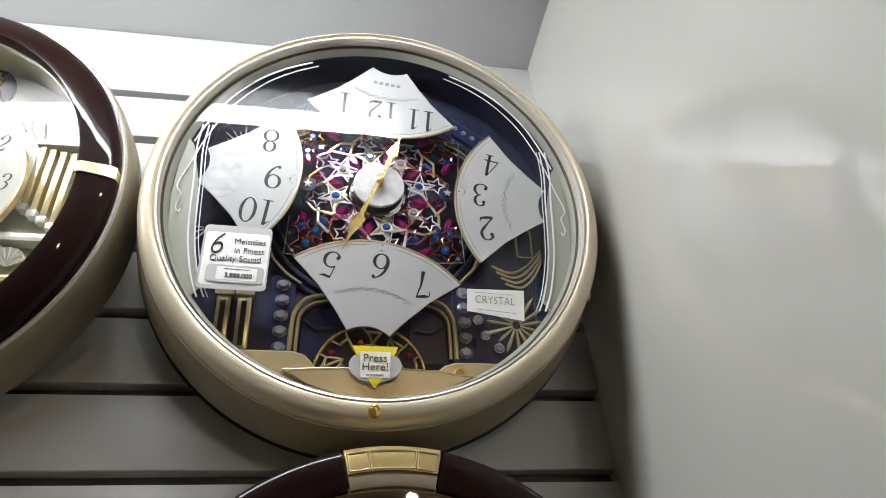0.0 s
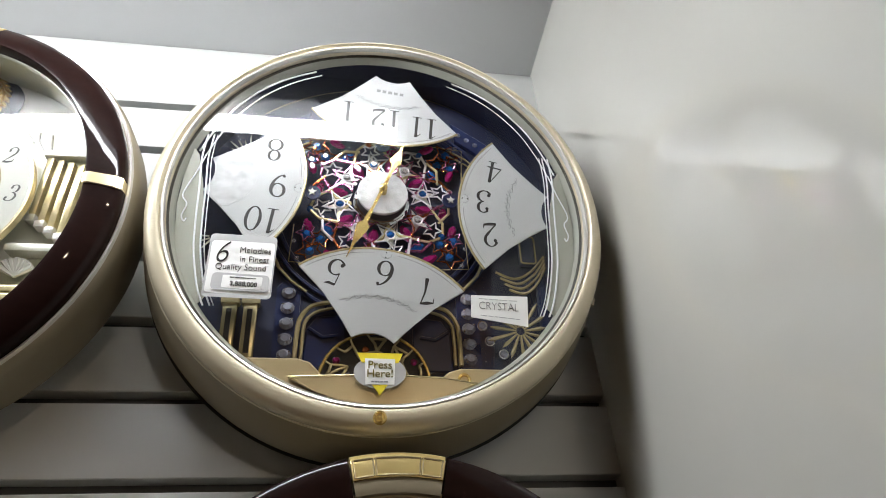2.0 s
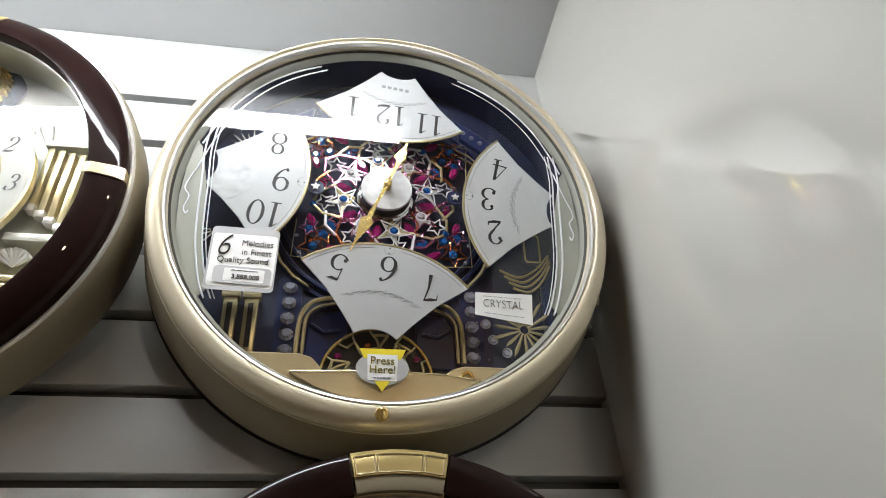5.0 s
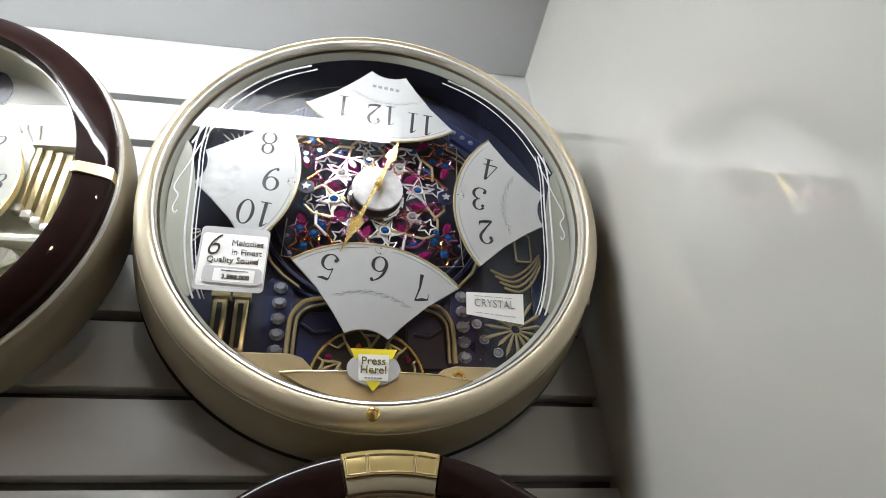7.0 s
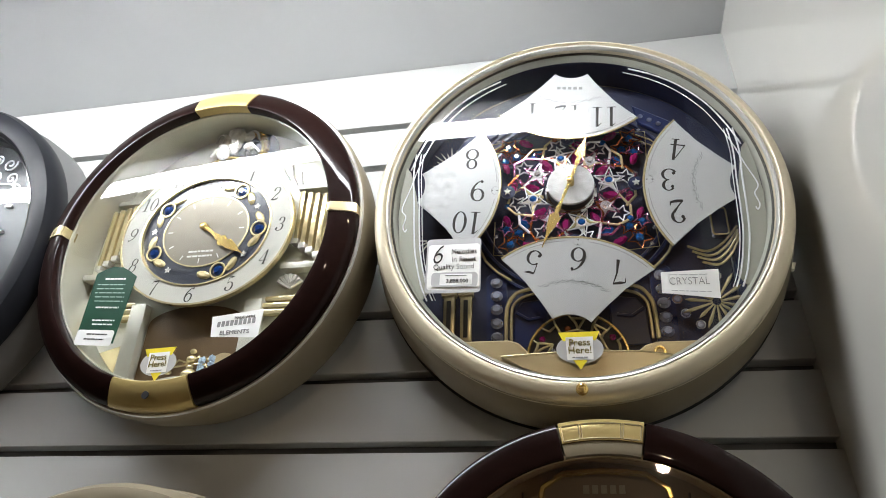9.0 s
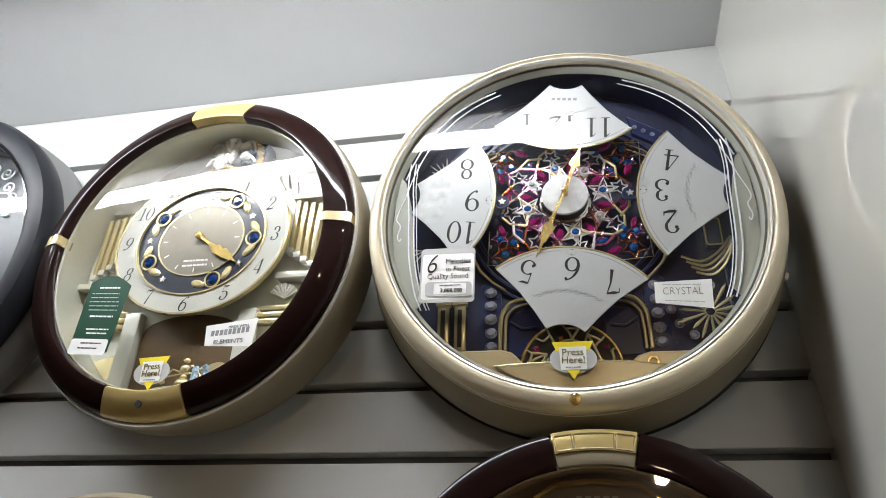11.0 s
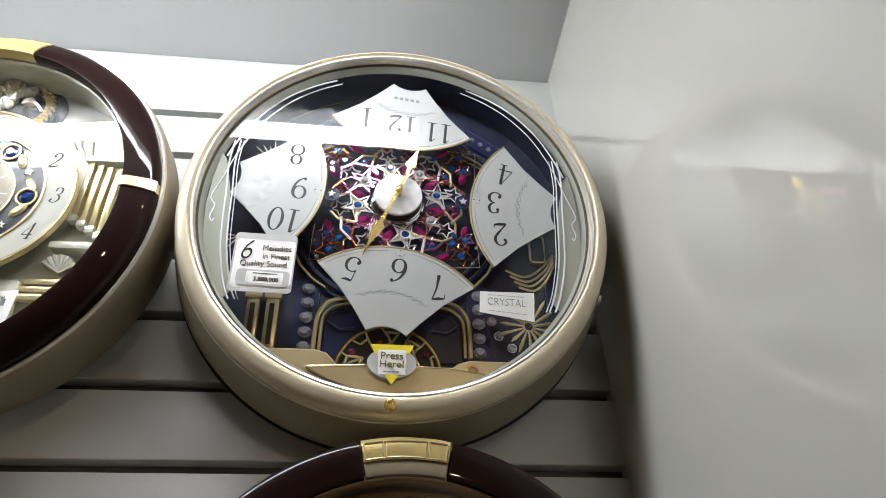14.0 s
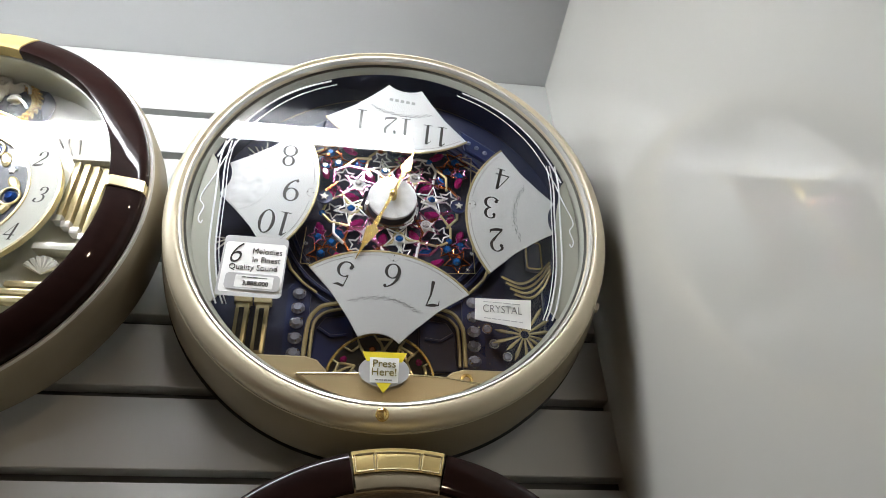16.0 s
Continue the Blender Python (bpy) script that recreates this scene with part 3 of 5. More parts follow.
def clock_round_champagne():
    c = thing("wall_clock", hung(0.1569, -0.1261, 0.2023, 9.04, 0.7) @ pose(0, -0.0028, 0.0035) @ Matrix.Scale(0.975, 4), "round champagne-gold wall clock with an opened dial of four leaves", "clock", "wall clocks")
    R, low, bc = 0.2040, 0.0025, 0.0074
    part("bezel", solid_lathe([(R - 0.0030, -0.0190, low), (R - 0.0006, -0.0165, low), (R, -0.0115, low), (R - 0.0006, -0.0070, low), (R - 0.0026, -0.0032, low), (R - 0.0062, -0.0008, low + 0.0005),
                               (0.1950, 0.0004, 0.0054), (0.1930, 0.0004, 0.0064), (0.1916, -0.0008, bc), (0.1908, -0.0034, bc), (0.1884, -0.0050, bc), (0.1874, -0.0080, bc), (0.1872, -0.0130, bc),
                               (0.192, -0.0190, 0.005)]), CHAMPAGNE, c, "champagne-gold bezel, wider at its foot")
    part("bead", solid_lathe([(0.1908, -0.0036, bc), (0.1898, -0.0014, bc), (0.1884, -0.0020, bc), (0.1877, -0.0046, bc), (0.1877, -0.0074, bc), (0.1906, -0.0074, bc)]), SILVER_BEAD, c, "bright thin bead round the pane")
    part("rim_bead", solid_lathe([(R + 0.0002, -0.0160, low), (R + 0.0009, -0.0148, low), (R + 0.0002, -0.0136, low), (R - 0.0012, -0.0148, low)]), CHAMPAGNE, c)
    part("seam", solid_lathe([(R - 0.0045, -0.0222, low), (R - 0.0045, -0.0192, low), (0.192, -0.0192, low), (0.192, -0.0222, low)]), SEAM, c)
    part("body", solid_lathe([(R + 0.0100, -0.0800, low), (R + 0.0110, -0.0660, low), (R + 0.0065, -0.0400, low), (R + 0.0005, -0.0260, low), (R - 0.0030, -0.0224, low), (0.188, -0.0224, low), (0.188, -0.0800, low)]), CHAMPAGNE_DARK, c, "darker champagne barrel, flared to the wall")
    part("back_cover", solid_lathe([(0.200, -0.0905, low), (R + 0.0076, -0.0880, low), (R + 0.0126, -0.0802, low), (0.0001, -0.0802, low), (0.0001, -0.0905, low)]), DARK, c)
    part("back_panel", lathe([(0.0002, -0.058, 0), (0.187, -0.058, 0)]), NAVY, c, "dark navy back panel")
    # Dark ring standing in for the shade at the pane's edge.
    part("edge_shade", lathe([(0.1871, -0.0112, bc), (0.1852, -0.0130, bc)]), SEAM, c)
    part("inner_flange", lathe([(0.1852, -0.0130, bc), (0.1832, -0.0160, bc), (0.1815, -0.0200, bc)]), PALE_STRIP, c, "pale inner flange")
    part("inner_wall", lathe([(0.1815, -0.0202, bc), (0.1825, -0.030, bc - 0.002), (0.1850, -0.0578, 0.003)]), NAVY, c)
    pane(c, 0.1871, bc, -0.0118)
    part("push_knob", lathe([(0.0055, -0.001, 0), (0.0055, 0.0015, 0), (0.0048, 0.003, 0), (0.0034, 0.0036, 0), (0.0030, 0.0028, 0), (0.0015, 0.0034, 0), (0.0001, 0.0036, 0)], seg=24),
         GOLD, c, "small gold push knob").location = (-0.003, -0.1905, -0.0016)
    a = radians(-19)
    part("side_button", box(-0.004, 0.0035, -0.004, 0.004, -0.003, 0.003, bevel=0.001, turn=pose((R + 0.0065) * math.cos(a), low + (R + 0.0065) * math.sin(a), -0.045, 0, 0, -19)), CHAMPAGNE, c)
    # raised rings and side crescents behind the pane
    for r, wv, mat in ((0.108, -0.0555, NAVY_GLOSS), (0.099, -0.0555, NAVY_GLOSS), (0.116, -0.056, NAVY_GLOSS)):
        part("relief_ring", wire([(x, y, wv) for x, y in arc(HUB[0], HUB[1] - 0.004, r, 0, 360, 72)[:-1]], 0.0022, 6, closed=True), mat, c)
    for s in (-1, 1):
        edge = [(s * 0.1740, 0.062), (s * 0.1790, 0.03), (s * 0.1805, 0.0), (s * 0.1775, -0.035), (s * 0.1690, -0.065), (s * 0.1530, -0.097)]
        inner = [(s * 0.1440, -0.085), (s * 0.1520, -0.060), (s * 0.1565, -0.030), (s * 0.1580, 0.0), (s * 0.1620, 0.025), (s * 0.1690, 0.055)]
        part("side_crescent", plate(edge + inner, -0.0185, -0.0170), PALE_STRIP, c, "pale grey crescent trim", smooth=False)
        for off, rad in ((0.0, 0.0009), (-0.0055, 0.0008), (-0.0085, 0.0005)):
            run = [(0.1640 + off, 0.078), (0.1660 + off, 0.050), (0.1640 + off, 0.018), (0.1625 + off, -0.015), (0.1600 + off, -0.045), (0.1530 + off, -0.078), (0.146 + off, -0.096)]
            part("white_line", wire(smooth_run([(s * x, y, -0.0160) for x, y in run]), rad, 5), LINE_WHITE, c)
        part("white_line", wire(smooth_run([(s * x, y, -0.0155) for x, y in ((0.162, 0.056), (0.1685, 0.034), (0.1765, 0.010), (0.1720, 0.000), (0.1745, -0.012), (0.1720, -0.018), (0.1705, -0.015))]), 0.0007, 5), LINE_WHITE, c)
        upper = [(0.169, 0.058), (0.158, 0.085), (0.143, 0.112), (0.120, 0.138), (0.095, 0.156), (0.070, 0.168)]
        for off, rad in ((0.0, 0.0009), (0.006, 0.0006)):
            part("white_line", wire(smooth_run([(s * (x - off), y - off * 0.7, -0.0160) for x, y in upper]), rad, 5), LINE_WHITE, c)
    # the four leaves
    dial_leaf(c, 0.000, -0.060, -7.5, [("6", 0.001, 0.0045, -1), ("7", 0.0400, -0.0065, 8), ("5", -0.0425, -0.0015, -10)])
    dial_leaf(c, 0.0015, 0.1180, 172.5, [("12", 0.000, -0.0020, 4), ("1", 0.0395, -0.0040, 4), ("11", -0.0385, 0.0000, 2)], brand=True)
    dial_leaf(c, 0.102, 0.027, 83.0, [("3", 0.000, 0.0055, 0), ("4", 0.0365, -0.003, -6), ("2", -0.0365, -0.0035, 6)])
    dial_leaf(c, -0.1025, 0.0330, -97.0, [("9", 0.001, 0.0055, 6), ("8", -0.0385, -0.006, 4), ("10", 0.0400, -0.0015, 0)], pearl=True)
    # hub drum and hands
    hx, hy = HUB
    for name, rings, mat, label in (("hub_base", [(0.0275, -0.0580, 0), (0.0275, -0.0475, 0), (0.0255, -0.0465, 0), (0.0255, -0.0450, 0), (0.0240, -0.0445, 0)], CHROME, "chrome hub rings"),
                                    ("hub_drum", [(0.0240, -0.0570, 0), (0.0240, -0.0340, 0), (0.0235, -0.0335, 0)], DARK, ""),
                                    ("hub_cap", [(0.0243, -0.0337, 0), (0.0243, -0.0315, 0), (0.0238, -0.0308, 0), (0.0001, -0.0305, 0)], PEARL, "mottled white hub cap"),
                                    ("hand_pin", [(0.0038, -0.0310, 0), (0.0038, -0.0212, 0), (0.0030, -0.0205, 0), (0.0001, -0.0203, 0)], GOLD, "gold centre pin")):
        part(name, lathe(rings, seg=48), mat, c, label).location = (hx, hy, 0)
    hand(c, 0.083, 0.0062, 247, -0.0235, 0.006)
    hand(c, 0.060, 0.0062, 70, -0.0255, 0.006)
    # the jewelled lattice round the hub
    rnd = random.Random(7)
    lw = -0.0470

    def jewel(kind, x, y, w, rx, ry, turn, mat):
        bm = bmesh.new()
        add_gem(bm, 0, 0, 0, rx, ry, min(rx, ry) * 0.75, 0, 8)
        ob = part(kind, bm, mat, c, smooth=False)
        ob.matrix_basis = pose(x, y, w, 0, 0, turn)
    for i in range(8):
        a = radians(45 * i + 12)
        sx, sy = hx + 0.041 * math.cos(a), hy + 0.041 * math.sin(a)
        part("star_setting", wire(star_outline(sx, sy, lw + 0.004, 0.0165, 45 * i + 12, 0.42), 0.0011, 6, closed=True), (WIRE_SILVER, LILAC_WIRE)[i % 2], c, "bright wire star")
        part("setting_rays", plate([(x, y) for x, y, _ in star_outline(sx, sy, 0, 0.0145, 45 * i + 12, 0.30)], lw + 0.0005, lw + 0.0025), SILVER_BEAD, c, smooth=False)
        jewel("blue_stone", sx, sy, lw + 0.004, 0.0042, 0.0042, 0, (SAPPHIRE, CRYSTAL)[i % 2])
        part("stone_collar", wire([(x, y, lw + 0.0055) for x, y in arc(sx, sy, 0.0046, 0, 360, 14)[:-1]], 0.0008, 5, closed=True), WIRE_SILVER, c)
        b = radians(45 * i + 34.5)
        jewel("rose_stone", hx + 0.043 * math.cos(b), hy + 0.043 * math.sin(b), lw, 0.0105, 0.0052, math.degrees(b), RUBY)
        jewel("blue_drop", hx + 0.061 * math.cos(b), hy + 0.061 * math.sin(b), lw, 0.0075, 0.0040, math.degrees(b) + 90, (SAPPHIRE, RUBY)[i % 2])
        for k, (r0, d0, r1, d1) in enumerate(((0.030, 0, 0.050, 22.5), (0.050, 22.5, 0.030, 45), (0.050, 22.5, 0.070, 0), (0.050, 22.5, 0.070, 45), (0.060, 10, 0.066, 35))):
            p0, p1 = radians(45 * i + 12 + d0), radians(45 * i + 12 + d1)
            mid = ((r0 + r1) / 2 + 0.004, (p0 + p1) / 2)
            run = [(hx + q * math.cos(p), hy + q * math.sin(p), lw + 0.002 + 0.002 * rnd.random()) for q, p in ((r0, p0), mid, (r1, p1))]
            part("lattice_wire", wire(run, 0.0015, 6), (LILAC_WIRE, PALE_GOLD, AMBER, WIRE_SILVER, PALE_GOLD)[(k + i) % 5], c)
        for rr, off, size, mat in ((0.058, 12, 0.0095, WIRE_SILVER), (0.054, 34.5, 0.0080, LILAC_WIRE)):
            g = radians(45 * i + off)
            part("wire_star", wire(star_outline(hx + rr * math.cos(g), hy + rr * math.sin(g), lw + 0.0035, size, 30 * i, 0.5), 0.0010, 5, closed=True), mat, c)
        e = radians(45 * i + 12)
        jewel("bead_stone", hx + 0.069 * math.cos(e), hy + 0.069 * math.sin(e), lw + 0.002, 0.0036, 0.0036, 0, (CRYSTAL, SAPPHIRE, AMBER)[i % 3])
    for sx in (-1, 1):
        for sy in (-1, 1):
            ox, oy = hx + sx * 0.0655, hy + 0.002 + sy * 0.0605
            for k in range(3):
                px, py = ox + sx * 0.002 * k - 0.011 * (k == 1) * sx, oy - 0.013 * (k == 1) * sy - 0.018 * (k == 2) * sy
                part("copper_star", wire(star_outline(px, py, lw + 0.001 * k, 0.0135 - 0.002 * k, 18 + 31 * k + 40 * sx, 0.5), 0.0009, 5, closed=True), (AMBER, AMBER, LILAC_WIRE)[k], c, "copper wire star")
                jewel("blue_stone", px, py, lw - 0.001, 0.0045, 0.0045, 10 * k, SAPPHIRE)
                jewel("bead_stone", px + 0.011 * sx, py + 0.009 * sy, lw + 0.001, 0.0022, 0.0022, 0, (CRYSTAL, AMBER)[k % 2])
            jewel("rose_stone", ox - 0.020 * sx, oy + 0.004 * sy, lw, 0.0090, 0.0045, 30 * sx, RUBY)
            jewel("rose_stone", ox + 0.003 * sx, oy - 0.027 * sy, lw, 0.0080, 0.0042, 70 * sx, RUBY)
            part("frame_corner", wire([(hx + sx * 0.082, oy - sy * 0.030, lw - 0.004), (hx + sx * 0.084, oy + sy * 0.010, lw - 0.004), (hx + sx * 0.045, oy + sy * 0.013, lw - 0.004)], 0.0006, 4), PALE_GOLD, c)
    for a in (0, 90, 180, 270):
        part("star_stud", plate([(x, y) for x, y, _ in star_outline(hx + 0.0665 * math.cos(radians(a)), hy - 0.002 + 0.063 * math.sin(radians(a)), 0, 0.0042, 18)], -0.0345, -0.0330), SILVER_BEAD, c, smooth=False)
        part("stud_tab", plate(arc(hx + 0.066 * math.cos(radians(a)), hy - 0.002 + 0.063 * math.sin(radians(a)), 0.0075, 0, 360, 20)[:-1], -0.0375, -0.0350), NAVY_GLOSS, c, smooth=False)
    # arches, columns, bars, dome and plates in the lower half
    for s in (-1, 1):
        for k, rad in ((0, 0.0021), (1, 0.0016)):
            d = 0.0052 * k
            run = [(s * (0.0725 - d), -0.130), (s * (0.0715 - d), -0.100), (s * (0.0690 - d), -0.088 - d * 0.4), (s * (0.0610 - d), -0.0775 - d), (s * (0.0480 - d), -0.0735 - d), (s * 0.034, -0.071 - d)]
            part("arch_moulding", wire(smooth_run([(x, y, -0.0515) for x, y in run]), rad, 6), PALE_GOLD, c, "gold arch moulding")
        part("arch_panel", plate([(s * 0.066, -0.135), (s * 0.064, -0.098), (s * 0.056, -0.086), (s * 0.030, -0.083), (s * 0.030, -0.135)], -0.0575, -0.0545, 0.0012), NAVY_GLOSS, c, smooth=False)
        part("swag", wire([(s * x, y, -0.053) for x, y in ((0.062, -0.098), (0.050, -0.106), (0.036, -0.104))], 0.0018, 6), NAVY_GLOSS, c)
        part("gold_sweep", wire([(s * x, y, -0.052) for x, y in ((0.100, -0.022), (0.092, -0.040), (0.080, -0.053), (0.066, -0.063))], 0.0014, 6), PALE_GOLD, c)
        part("column", plate(rounded(s * 0.0815, -0.094, 0.021, 0.082, 0.006), -0.0575, -0.0550, 0.001), NAVY_GLOSS, c, smooth=False)
        for k in range(5):
            bm = bmesh.new()
            add_gem(bm, 0, 0, 0, 0.0066, 0.0058, 0.0046, 0, 10)
            g = part("column_crystal", bm, CRYSTAL_DIM, c, "faceted clear crystal", smooth=False)
            g.location = (s * 0.0815, -0.0640 - 0.0148 * k, -0.0545)
            bm = bmesh.new()
            rr = random.Random(k)
            for j in range(7):
                add_gem(bm, s * 0.0815 + rr.uniform(-0.005, 0.005), -0.064 - 0.0148 * k + rr.uniform(-0.004, 0.004), -0.0515, 0.0013, 0.0010, 0.0008, j * 20, 5)
            part("crystal_facets", bm, CHROME, c, smooth=False)
    for x, lo in ((-0.1300, -0.128), (-0.1125, -0.128)):
        part("organ_pipe", box(x - 0.006, x + 0.006, lo, -0.072, -0.057, -0.048, bevel=0.002), PALE_GOLD, c)
        part("pipe_slot", box(x - 0.0022, x + 0.0022, lo + 0.004, -0.084, -0.0479, -0.0472), DARK, c)
        part("pipe_lip", box(x - 0.008, x + 0.008, -0.079, -0.072, -0.056, -0.046, bevel=0.0015), PALE_GOLD, c)
    part("organ_pipe", box(0.150, 0.158, -0.110, -0.040, -0.057, -0.050, bevel=0.002), NAVY_GLOSS, c)
    part("pocket", box(0.136, 0.152, -0.026, 0.006, -0.0575, -0.050, bevel=0.003), NAVY_GLOSS, c)
    part("pocket_frame", wire([(x, y, -0.0495) for x, y in rounded(0.144, -0.010, 0.015, 0.030, 0.003)], 0.0009, 5, closed=True), PALE_GOLD, c)
    for k in range(4):
        run = smooth_run([(0.110 + 0.004 * k, -0.036 - 0.006 * k, -0.05), (0.128 + 0.003 * k, -0.043 - 0.005 * k, -0.049), (0.144 + 0.002 * k, -0.035 - 0.004 * k, -0.048), (0.159, -0.018 - 0.004 * k, -0.047)])
        part("feather", wire(run, 0.0013, 5), PALE_GOLD, c, "gold feather stroke")
    for x, y, n, r0, r1, a0, a1, mat in ((0.129, -0.096, 15, 0.004, 0.033, 150, 490, PALE_GOLD), (-0.130, 0.080, 12, 0.004, 0.026, 60, 235, SILVER_BEAD), (-0.152, -0.012, 5, 0.004, 0.018, 180, 290, SILVER_BEAD)):
        for k in range(n):
            a = radians(a0 + (a1 - a0) * k / (n - 1))
            q = r1 * (0.75 + 0.25 * ((k * 7) % 3) / 2)
            part("burst_ray", wire([(x + r0 * math.cos(a), y + r0 * math.sin(a), -0.050), (x + q * 0.8 * math.cos(a), y + q * 0.8 * math.sin(a), -0.0490), (x + q * math.cos(a), y + q * math.sin(a), -0.0485)],
                                   [0.0009, 0.0020 if mat is PALE_GOLD else 0.0008, 0.0003], 5), mat, c)
    for x, y in ((0.094, -0.091), (0.100, -0.106), (0.112, -0.118), (0.133, -0.068), (0.118, -0.066)):
        part("glass_bubble", wire([(px, py, -0.0525) for px, py in arc(x, y, 0.0042, 0, 360, 18)[:-1]], 0.0009, 6, closed=True), CHROME, c)
        bm = bmesh.new()
        add_gem(bm, x, y, -0.0545, 0.0042, 0.0042, 0.003, 0, 10)
        part("bubble_stone", bm, CRYSTAL_DIM, c, smooth=False)
    for k in range(26):
        a = rnd.uniform(0, 360)
        r = rnd.uniform(0.115, 0.165)
        if -160 < -a + 90 < -20:
            continue
        bm = bmesh.new()
        add_gem(bm, 0, 0, 0, 0.0011, 0.0011, 0.0012, 0, 6)
        part("sparkle_stone", bm, CHROME, c, smooth=False).location = (r * math.cos(radians(a)), 0.01 + r * math.sin(radians(a)), -0.0565)
    for s in (-1, 1):
        part("corner_relief", plate([(s * 0.074, 0.148), (s * 0.118, 0.118), (s * 0.128, 0.102), (s * 0.112, 0.098), (s * 0.078, 0.122)], -0.0578, -0.0540, 0.0015), NAVY_GLOSS, c, smooth=False)
        for k in range(5):
            bm = bmesh.new()
            add_gem(bm, 0, 0, 0, 0.0030, 0.0030, 0.002, 0, 8)
            part("relief_stone", bm, CRYSTAL_DIM, c, smooth=False).location = (s * (0.082 + 0.009 * k), 0.131 - 0.006 * k, -0.0540)
        for k in range(2):
            part("gold_sweep", wire([(s * x, y - 0.007 * k, -0.053) for x, y in ((0.070, 0.108), (0.088, 0.098), (0.100, 0.086), (0.112, 0.093))], 0.0009, 5), PALE_GOLD, c)
    part("dome_back", plate(arc(-0.004, -0.150, 0.047, 0, 180, 24), -0.0545, -0.0535), DARK, c, smooth=False)
    part("dome_rim", wire([(x, y, -0.050) for x, y in arc(-0.004, -0.150, 0.048, 0, 180, 28)], 0.0016, 6), GOLD, c)
    bm = bmesh.new()
    nodes = {}
    for row, (r, count) in enumerate(((0.017, 4), (0.030, 7), (0.041, 10))):
        for k in range(count):
            a = radians(180 * (k + 0.5) / count + rnd.uniform(-5, 5))
            q = r + rnd.uniform(-0.002, 0.002)
            nodes[row, k] = Vector((-0.004 + q * math.cos(a), -0.150 + q * math.sin(a), -0.0505 + rnd.uniform(0, 0.002)))
    links = [((0, k), (0, k + 1)) for k in range(3)] + [((1, k), (1, k + 1)) for k in range(6) if k % 3 != 1] + [((2, k), (2, k + 1)) for k in range(0, 9, 2)]
    links += [((0, k), (1, round(k * 6 / 3))) for k in range(4)] + [((1, k), (2, round(k * 9 / 6))) for k in range(7)] + [((1, k), (2, min(9, round(k * 9 / 6) + 1))) for k in range(1, 6, 2)]
    for p, q in links:
        mid = (nodes[p] + nodes[q]) / 2 + Vector((rnd.uniform(-0.0012, 0.0012), rnd.uniform(-0.0012, 0.0012), 0.001))
        add_wire(bm, smooth_run([nodes[p], mid, nodes[q]], 3), 0.0013, 6)
    for k in range(10):
        a = radians(180 * (k + 0.5) / 10)
        add_wire(bm, [nodes[2, k], (-0.004 + 0.048 * math.cos(a), -0.150 + 0.048 * math.sin(a), -0.050)], 0.0010, 6)
    part("gold_lattice", bm, PALE_GOLD, c, "gold wire lattice")
    for x, y, mat in ((-0.037, -0.128, RUBY), (0.030, -0.128, RUBY), (-0.028, -0.140, CRYSTAL), (0.022, -0.141, CRYSTAL), (-0.012, -0.118, AMBER)):
        bm = bmesh.new()
        add_gem(bm, x, y, -0.0500, 0.0034, 0.0034, 0.0026, 0, 8)
        part("lattice_stone", bm, mat, c, smooth=False)
    # the front ledges
    part("ledge", plate([(-0.140, -0.1365), (-0.068, -0.1365), (-0.058, -0.1395), (-0.050, -0.1480), (-0.047, -0.1560), (-0.060, -0.170), (-0.110, -0.160), (-0.135, -0.145)], -0.034, -0.0225, 0.0015), TAN_PLATE, c, "tan ledge", smooth=False)
    part("ledge", plate([(0.140, -0.1425), (0.066, -0.1425), (0.056, -0.1455), (0.048, -0.1520), (0.044, -0.1600), (0.060, -0.170), (0.110, -0.160), (0.135, -0.147)], -0.034, -0.0225, 0.0015), TAN_PLATE, c, "tan ledge", smooth=False)
    part("ledge_eye", wire([(x, y, -0.0215) for x, y in arc(0.068, -0.1525, 0.0042, 0, 360, 18)[:-1]], 0.0014, 6, closed=True), GOLD, c)
    front = [(-0.074, -0.1545)] + [(x, -0.1545 + 0.0025 * (1 - (x / 0.07) ** 2)) for x in (-0.05, -0.025, 0, 0.025, 0.05)] + [(0.078, -0.1575), (0.060, -0.1655), (0.03, -0.1745), (0, -0.1775), (-0.03, -0.1745), (-0.055, -0.1650)]
    part("front_ledge", plate(front, -0.030, -0.0165, 0.0012), TAN_PLATE, c, "tan front ledge", smooth=False)
    part("ledge_edge", wire([(x, y + 0.0002, -0.0165) for x, y in front[:7]], 0.0008, 5), PALE_GOLD, c)
    # stickers on the pane
    gw = -0.0108
    st = part("melody_sticker", plate(rounded(-0.1195, -0.0615, 0.055, 0.059, 0.004, -1), gw, gw + 0.0004), STICKER_GREY, c, "white sticker about the melodies", smooth=False)
    part("white_field", plate(rounded(-0.1192, -0.0630, 0.052, 0.049, 0.003, -1), gw + 0.0004, gw + 0.0006), PAPER, st, smooth=False)
    part("lettering", letters("6", -0.1345, -0.0490, gw + 0.0010, 0.030, -1, bold=-0.0005, shear=0.3, squeeze=0.78), INK, st, smooth=False)
    for word, x, y in (("Melodies", -0.1085, -0.0470), ("in Finest", -0.1085, -0.0555), ("Quality Sound", -0.1190, -0.0640)):
        part("lettering", letters(word, x, y, gw + 0.0010, 0.0080, -1, bold=-0.00012, squeeze=0.90), INK, st, smooth=False)
    tag = part("price_label", plate(rounded(-0.1180, -0.0775, 0.046, 0.0155, 0.004, -2), gw + 0.0012, gw + 0.0016), STICKER_GREY, st, "small price label", smooth=False)
    tag["label"] = "small grey price label"
